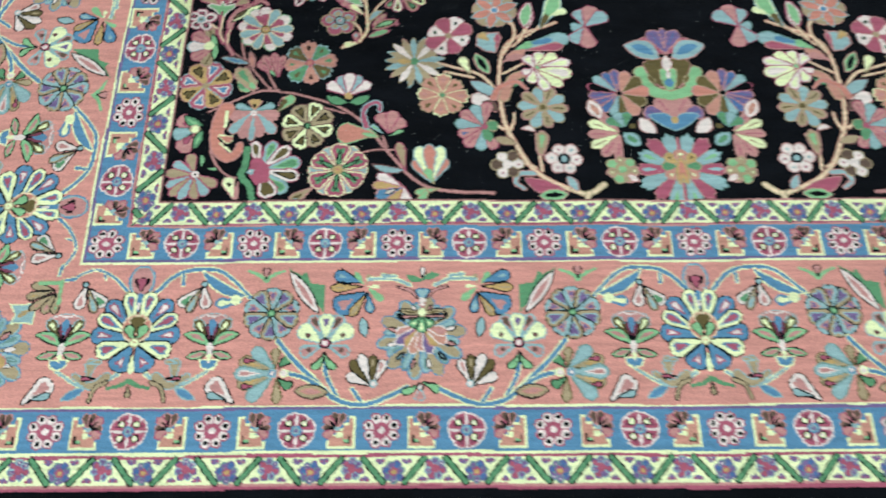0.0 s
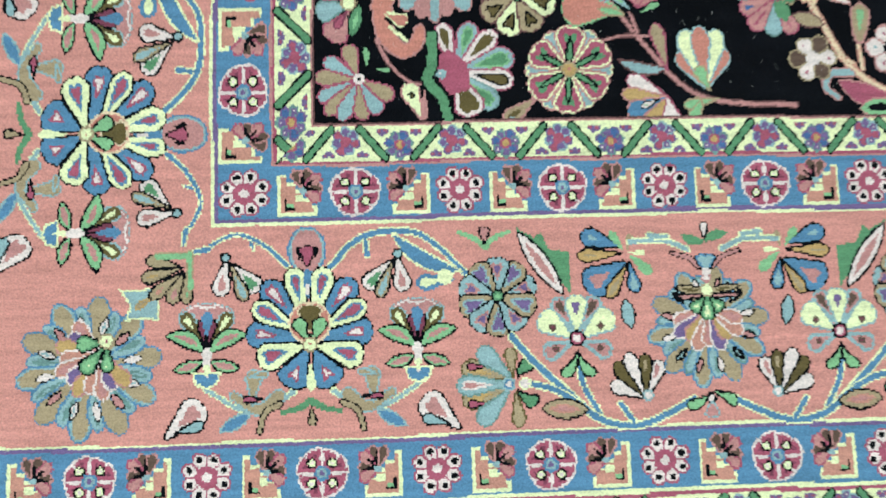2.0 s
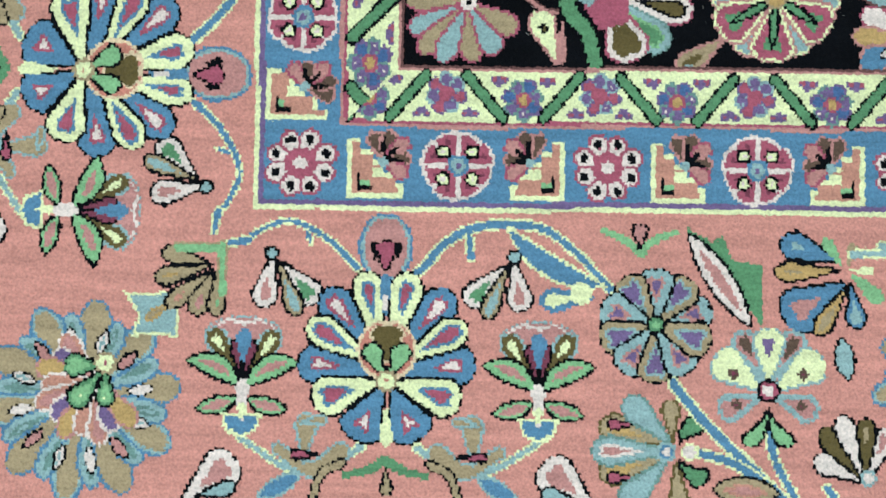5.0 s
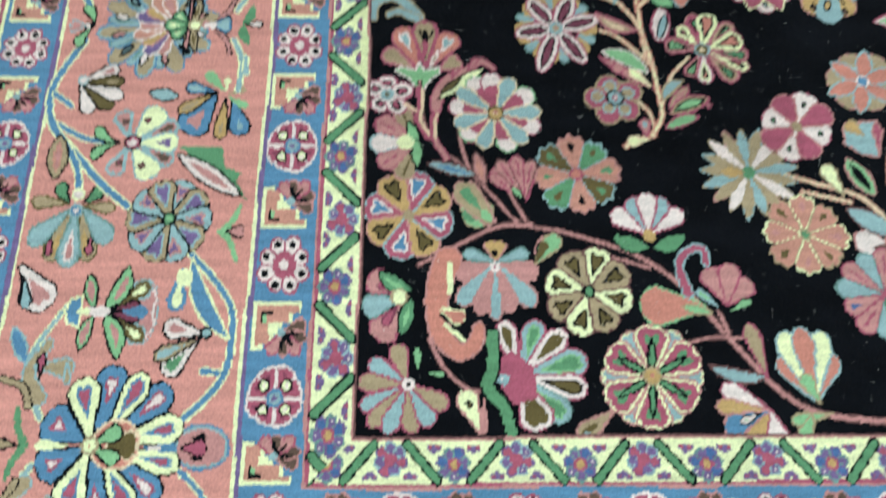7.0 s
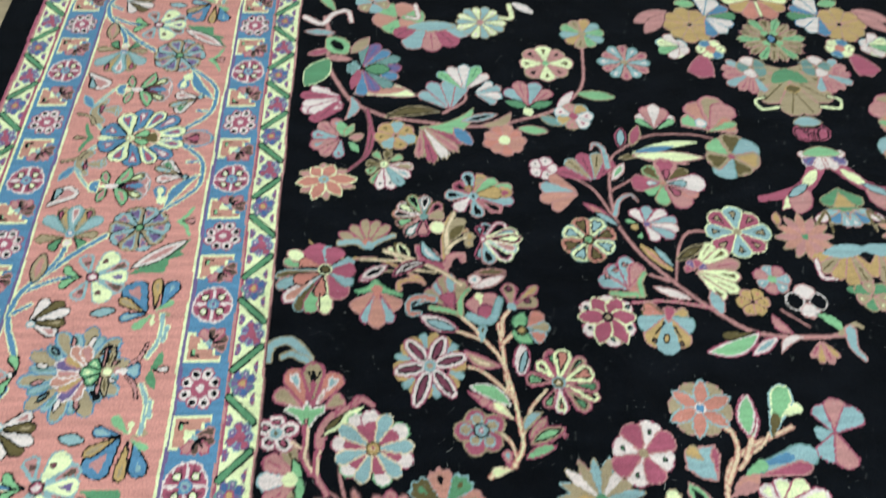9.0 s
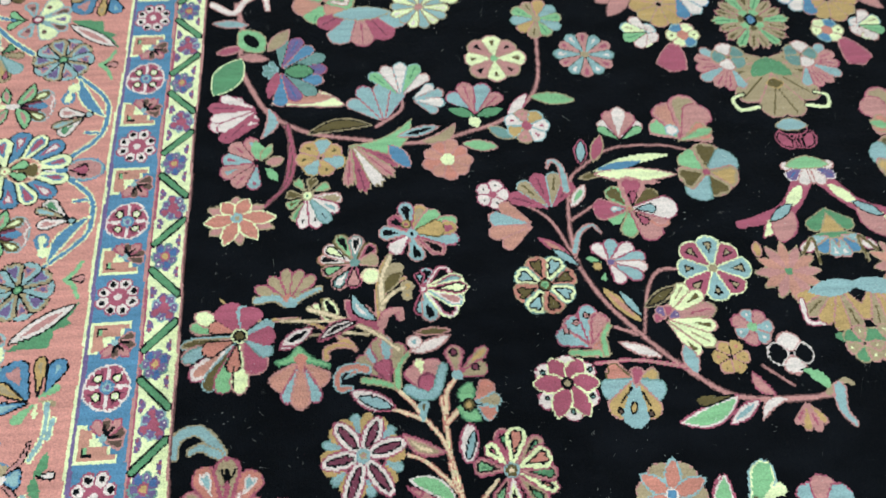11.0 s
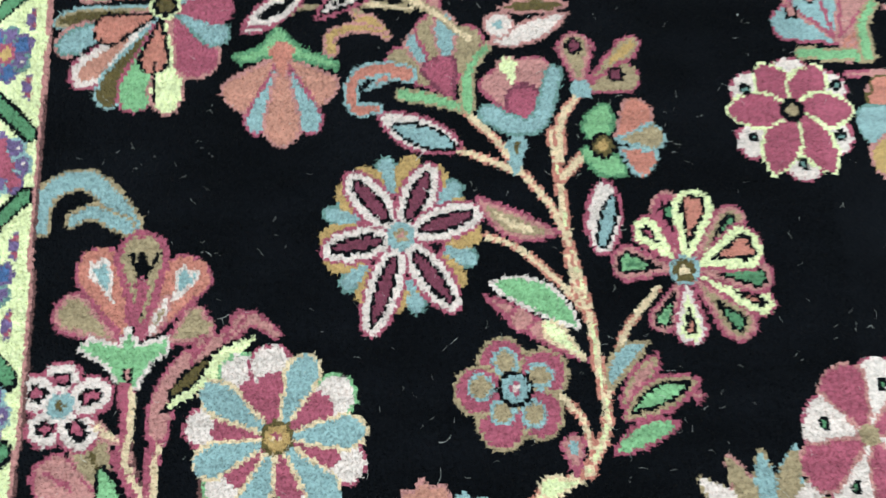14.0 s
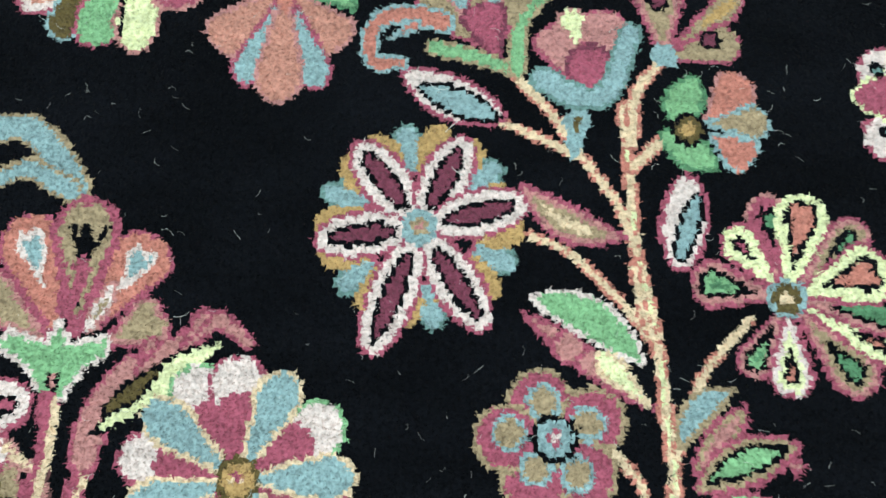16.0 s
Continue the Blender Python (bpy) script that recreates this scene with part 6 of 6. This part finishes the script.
for turned, keep, u_main, v in ((False, lower, X, V_LOW), (True, side, U_MAIN, V_SIDE)):
    motif[1] = "main_border"
    for u in (u_main, 2 * BEND - u_main, u_main - REPEAT, 2 * BEND + REPEAT - u_main):
        within = (u > -0.006) & (u <= BEND)
        chart = Chart(np.where(within, u, 9), v, turned, keep)
        half_repeat()
        sprig()
    chart = Chart(np.where(u_main < -0.006, FLIP - u_main, 9), v, turned, keep)
    sprig()
    for u in (u_main, u_main - REPEAT):
        chart = Chart(u, v, turned, keep)
        palmette()
        crown()
    chart = Chart(u_main, v, turned, keep)
    corner_vine()
    for stripe, vv, first, gap, u in (("rosette_stripe", -0.0705, -0.0625, 0.1014, IN_LOW if not turned else IN_ROSETTE), ("outer_rosette_stripe", -0.342, -0.3195, 0.1072, OUT_LOW if not turned else OUT_ROSETTE)):
        motif[1] = stripe
        chart = Chart(u, v, turned, keep)
        for i in range(18):
            at = first + gap * i
            (red_rosette if i % 2 else pink_rosette)(at, vv)
            steps(at + gap / 2, vv, -1 if i % 2 else 1)
    chart = Chart(X if not turned else ZIG, v, turned, keep)
    motif[1] = "guard_stripe"
    zigzag([0.002 + 0.0535 * i for i in range(-1, 28)], -0.022, 0.0535, 0.0165)
    motif[1] = "outer_guard_stripe"
    zigzag([0.002 + 0.0535 * i for i in range(-8, 28)], -0.3935, 0.0535, 0.0165)
chart = Chart(X, Y, keep=(depth > 0.1035) & (depth < 0.307))
motif[1] = "main_border"
corner_flower()

# ---- the pile: one surface of knots, cut up among the field, stripes and motifs ----
rng = np.random.default_rng(7)
gx = LEFT + np.arange(nx + 1) * KNOT
gy = BOTTOM + np.arange(ny + 1) * KNOT
VX, VY = np.meshgrid(gx, gy)
VZ = 0.0012 * np.sin(VX * 7.5 + 0.6 + 0.8 * VY) * np.clip((VX - 0.35) * 1.6, 0, 1) + 0.0007 * np.sin(VY * 11 + VX * 3)
VZ = VZ * np.clip((VX - LEFT) / 0.05, 0, 1) * np.clip((VY - BOTTOM) / 0.05, 0, 1)
VZ = VZ + 0.0032 * np.exp(-(((VX - 0.66 - 0.12 * VY) / 0.04) ** 2)) * np.clip(0.7 - VY * 5, 0, 1) * np.clip((VY - BOTTOM) / 0.05, 0, 1)
inner_knots = np.ones_like(VX)
inner_knots[[0, -1], :] = 0
inner_knots[:, [0, -1]] = 0
VX = VX + rng.uniform(-0.33, 0.33, VX.shape) * KNOT * inner_knots
VY = VY + rng.uniform(-0.33, 0.33, VX.shape) * KNOT * inner_knots
VZ = VZ + rng.uniform(-0.00055, 0.00055, VX.shape)
corners = np.stack([VX.ravel(), VY.ravel(), VZ.ravel()], 1)
LABELS = {"field": "black wool field with lint", "main_border": "salmon wool border ground", "edge_band": "plain black edge band"}


def weave(name, cells, parent):
    """One mesh of the knots given, with a slot for each yarn."""
    row, col = np.divmod(cells, nx)
    a = row * (nx + 1) + col
    quads = np.stack([a, a + 1, a + nx + 2, a + nx + 1], 1)
    used, index = np.unique(quads, return_inverse=True)
    yarns, slot = np.unique(pal.ravel()[cells], return_inverse=True)
    slot = slot.ravel()
    # loose fibre ends that lean over the neighbouring knots
    pick = np.repeat(np.arange(len(cells)), FIBRES.ravel()[cells])
    n = len(pick)
    base = corners[a[pick]] + np.c_[rng.uniform(0, KNOT, n), rng.uniform(0, KNOT, n), np.full(n, -0.0002)]
    way = rng.normal(-1.57, 1.3, n)
    rise = rng.uniform(0.35, 1.0, n)
    length = rng.uniform(0.0013, 0.0025, n)
    lean = np.c_[np.cos(way) * np.cos(rise), np.sin(way) * np.cos(rise), np.sin(rise)] * length[:, None]
    across = np.c_[-np.sin(way), np.cos(way), np.zeros(n)] * rng.uniform(0.00028, 0.0005, n)[:, None]
    ends = np.stack([base - across, base + lean - across * 0.3, base + across], 1).reshape(-1, 3)
    me = bpy.data.meshes.new(name)
    me.vertices.add(len(used) + 3 * n)
    me.vertices.foreach_set("co", np.concatenate([corners[used], ends]).astype(np.float32).ravel())
    me.loops.add(quads.size + 3 * n)
    me.loops.foreach_set("vertex_index", np.concatenate([index.ravel(), len(used) + np.arange(3 * n)]).astype(np.int32))
    me.polygons.add(len(quads) + n)
    me.polygons.foreach_set("loop_start", np.concatenate([np.arange(0, quads.size, 4), quads.size + np.arange(0, 3 * n, 3)]).astype(np.int32))
    for y in yarns:
        me.materials.append(WOOL[LETTERS[y]])
    me.polygons.foreach_set("material_index", np.concatenate([slot, slot[pick]]).astype(np.int32))
    me.polygons.foreach_set("use_smooth", np.ones(len(quads) + n, bool))
    me.update(calc_edges=True)
    ob = new(name, me)
    ob.parent = parent
    return ob


# fibre ends: dense where the pile is seen closest, elsewhere along the edges of colours
edge = np.zeros((ny, nx), bool)
edge[:, 1:] |= pal[:, 1:] != pal[:, :-1]
edge[1:, :] |= pal[1:, :] != pal[:-1, :]
FIBRES = (edge & (X[None, :] < 0.70) & (Y[:, None] < 0.80)).astype(int)
closest = (X[None, :] > -0.02) & (X[None, :] < 0.43) & (Y[:, None] > 0.24) & (Y[:, None] < 0.58)
FIBRES = np.where(closest, 3 + edge, FIBRES)



def pieces():
    """A number for every run of joined knots of one motif."""
    count = np.arange(ny * nx, dtype=np.int32).reshape(ny, nx)
    level, upright = mot[:, 1:] == mot[:, :-1], mot[1:, :] == mot[:-1, :]
    for sweep in range(60):
        before = count.copy()
        low = np.minimum(count[:, :-1], count[:, 1:])
        np.copyto(count[:, :-1], low, where=level)
        np.copyto(count[:, 1:], np.minimum(low, count[:, 1:]), where=level)
        low = np.minimum(count[:-1, :], count[1:, :])
        np.copyto(count[:-1, :], low, where=upright)
        np.copyto(count[1:, :], np.minimum(low, count[1:, :]), where=upright)
        count = count.ravel()[count]
        count = count.ravel()[count]
        if (count == before).all():
            break
    return count


# scraps cut off from their motif join the knots beside them
for sweep in range(3):
    run = pieces()
    size = np.bincount(run.ravel(), minlength=ny * nx)[run]
    for shift in range(10):
        row, col = np.nonzero((size < 10) & (mot > 0) & (np.arange(nx)[None, :] > 0))
        mot[row, col], size[row, col] = mot[row, col - 1], size[row, col - 1]
run = pieces()
run = np.where(mot < len(ground), mot, run + len(ground)).ravel()
order = np.argsort(run, kind="stable")
cuts = np.flatnonzero(np.diff(run[order], prepend=-1, append=-1))
made = {}
for start, end in zip(cuts[:-1], cuts[1:]):
    cells = order[start:end]
    number = mot.ravel()[cells[0]]
    name, on = parts[number]
    part_made = weave(name, cells, made[ground[on]] if on else rug)
    if on is None:
        made[number] = part_made
        if name in LABELS:
            tagged(part_made, LABELS[name])

# ---- the rest of the rug: backing, and the other quarters of the same design in coarser knots ----
FAR_X, FAR_Y = 2 * AXIS - LEFT, 2 * MIDDLE - BOTTOM
box("backing", LEFT + 0.004, FAR_X - 0.004, BOTTOM + 0.004, FAR_Y - 0.004, FLOOR, -0.003, WOOL["k"], rug, 0.002, "dark woven backing")
COARSE = 0.007


def far_pile(x0, x1, y0, y1):
    cx = np.arange(round((x1 - x0) / COARSE)) * COARSE + x0
    cy = np.arange(round((y1 - y0) / COARSE)) * COARSE + y0
    bm_co, faces, slots = [], [], []
    mx, my = np.meshgrid(cx + COARSE / 2, cy + COARSE / 2)
    sx = np.where(mx < AXIS, mx, 2 * AXIS - mx)
    sy = np.where(my < MIDDLE, my, 2 * MIDDLE - my)
    tone = pal[np.clip(((sy - BOTTOM) / KNOT).astype(int), 0, ny - 1), np.clip(((sx - LEFT) / KNOT).astype(int), 0, nx - 1)]
    w, h = len(cx), len(cy)
    vx, vy = np.meshgrid(np.append(cx, cx[-1] + COARSE), np.append(cy, cy[-1] + COARSE))
    a = (np.arange(h)[:, None] * (w + 1) + np.arange(w)[None, :]).ravel()
    quads = np.stack([a, a + 1, a + w + 2, a + w + 1], 1)
    yarns, slot = np.unique(tone.ravel(), return_inverse=True)
    me = bpy.data.meshes.new("far_pile")
    me.from_pydata(np.stack([vx.ravel(), vy.ravel(), rng.uniform(-0.0004, 0.0, vx.size)], 1).tolist(), [], quads.tolist())
    for y in yarns:
        me.materials.append(WOOL[LETTERS[y]])
    me.polygons.foreach_set("material_index", slot.ravel().astype(np.int32))
    ob = new("far_pile", me)
    ob.parent = rug
    tagged(ob, "far side of the rug with the same floral design", kind="stuff")


far_pile(RIGHT, FAR_X - 0.003, BOTTOM, FAR_Y)
far_pile(LEFT, RIGHT - 0.003, TOP, FAR_Y)


def selvedge(x0, y0, x1, y1):
    """The overcast black cord along an edge."""
    bm = bmesh.new()
    L = math.hypot(x1 - x0, y1 - y0)
    rings = []
    n = int(L / 0.012)
    for i in range(n + 1):
        t = i / n
        r = 0.0048 + 0.0005 * (i % 2)
        c = Vector((x0 + (x1 - x0) * t, y0 + (y1 - y0) * t, -0.0045))
        side_way = Vector((-(y1 - y0) / L, (x1 - x0) / L, 0))
        rings.append([bm.verts.new(c + side_way * r * math.cos(a * math.pi / 4) + Vector((0, 0, r * math.sin(a * math.pi / 4)))) for a in range(8)])
    for p, q in zip(rings[:-1], rings[1:]):
        for a in range(8):
            bm.faces.new((p[a], p[(a + 1) % 8], q[(a + 1) % 8], q[a]))
    mesh_object("selvedge", bm, WOOL["k"], rug, "overcast black edge cord")


selvedge(LEFT, BOTTOM, LEFT, FAR_Y)
selvedge(FAR_X, BOTTOM, FAR_X, FAR_Y)
selvedge(LEFT, BOTTOM, FAR_X, BOTTOM)
selvedge(LEFT, FAR_Y, FAR_X, FAR_Y)

# ---- lint and loose fibres on the dark pile ----
bm = bmesh.new()
pick = random.Random(11)
for i in range(2400):
    long = i < 40
    x, y = pick.uniform(0.02, 0.9), pick.uniform(0.02, 1.1)
    a, bend = pick.uniform(0, 6.283), pick.uniform(-2.6, 2.6)
    L = pick.uniform(0.006, 0.013) if long else pick.uniform(0.0015, 0.005)
    r = pick.uniform(0.00007, 0.00012) if long else pick.uniform(0.000025, 0.00006)
    if i % 120 == 3:
        L, r = 0.001, 0.00035
    rows = []
    for k in range(6):
        t = k / 5
        c = Vector((x, y, 0.0024 + 0.0006 * math.sin(t * 3)))
        rows.append([bm.verts.new(c + Vector((r * math.sin(a), -r * math.cos(a), 0))), bm.verts.new(c + Vector((-r * math.sin(a), r * math.cos(a), 0))), bm.verts.new(c + Vector((0, 0, r * 1.5)))])
        x, y, a = x + L / 5 * math.cos(a), y + L / 5 * math.sin(a), a + bend / 5
    for p, q in zip(rows[:-1], rows[1:]):
        for k in range(3):
            bm.faces.new((p[k], p[(k + 1) % 3], q[(k + 1) % 3], q[k]))
tagged(mesh_object("lint", bm, LINT), "scattered pale lint and loose fibres on black pile", "lint", kind="stuff")

# ---- floorboards ----
board = box("plank", -3.49, 0.48, 0.0015, 0.1355, FLOOR - 0.016, FLOOR, OAK, floor, 0.0012)
board.location.y = -3.5
for i in range(1, 124):
    ob = new("plank", board.data)
    ob.parent = floor
    ob.location = (3.972 if i % 2 else 0, -3.5 + 0.137 * (i // 2), 0)
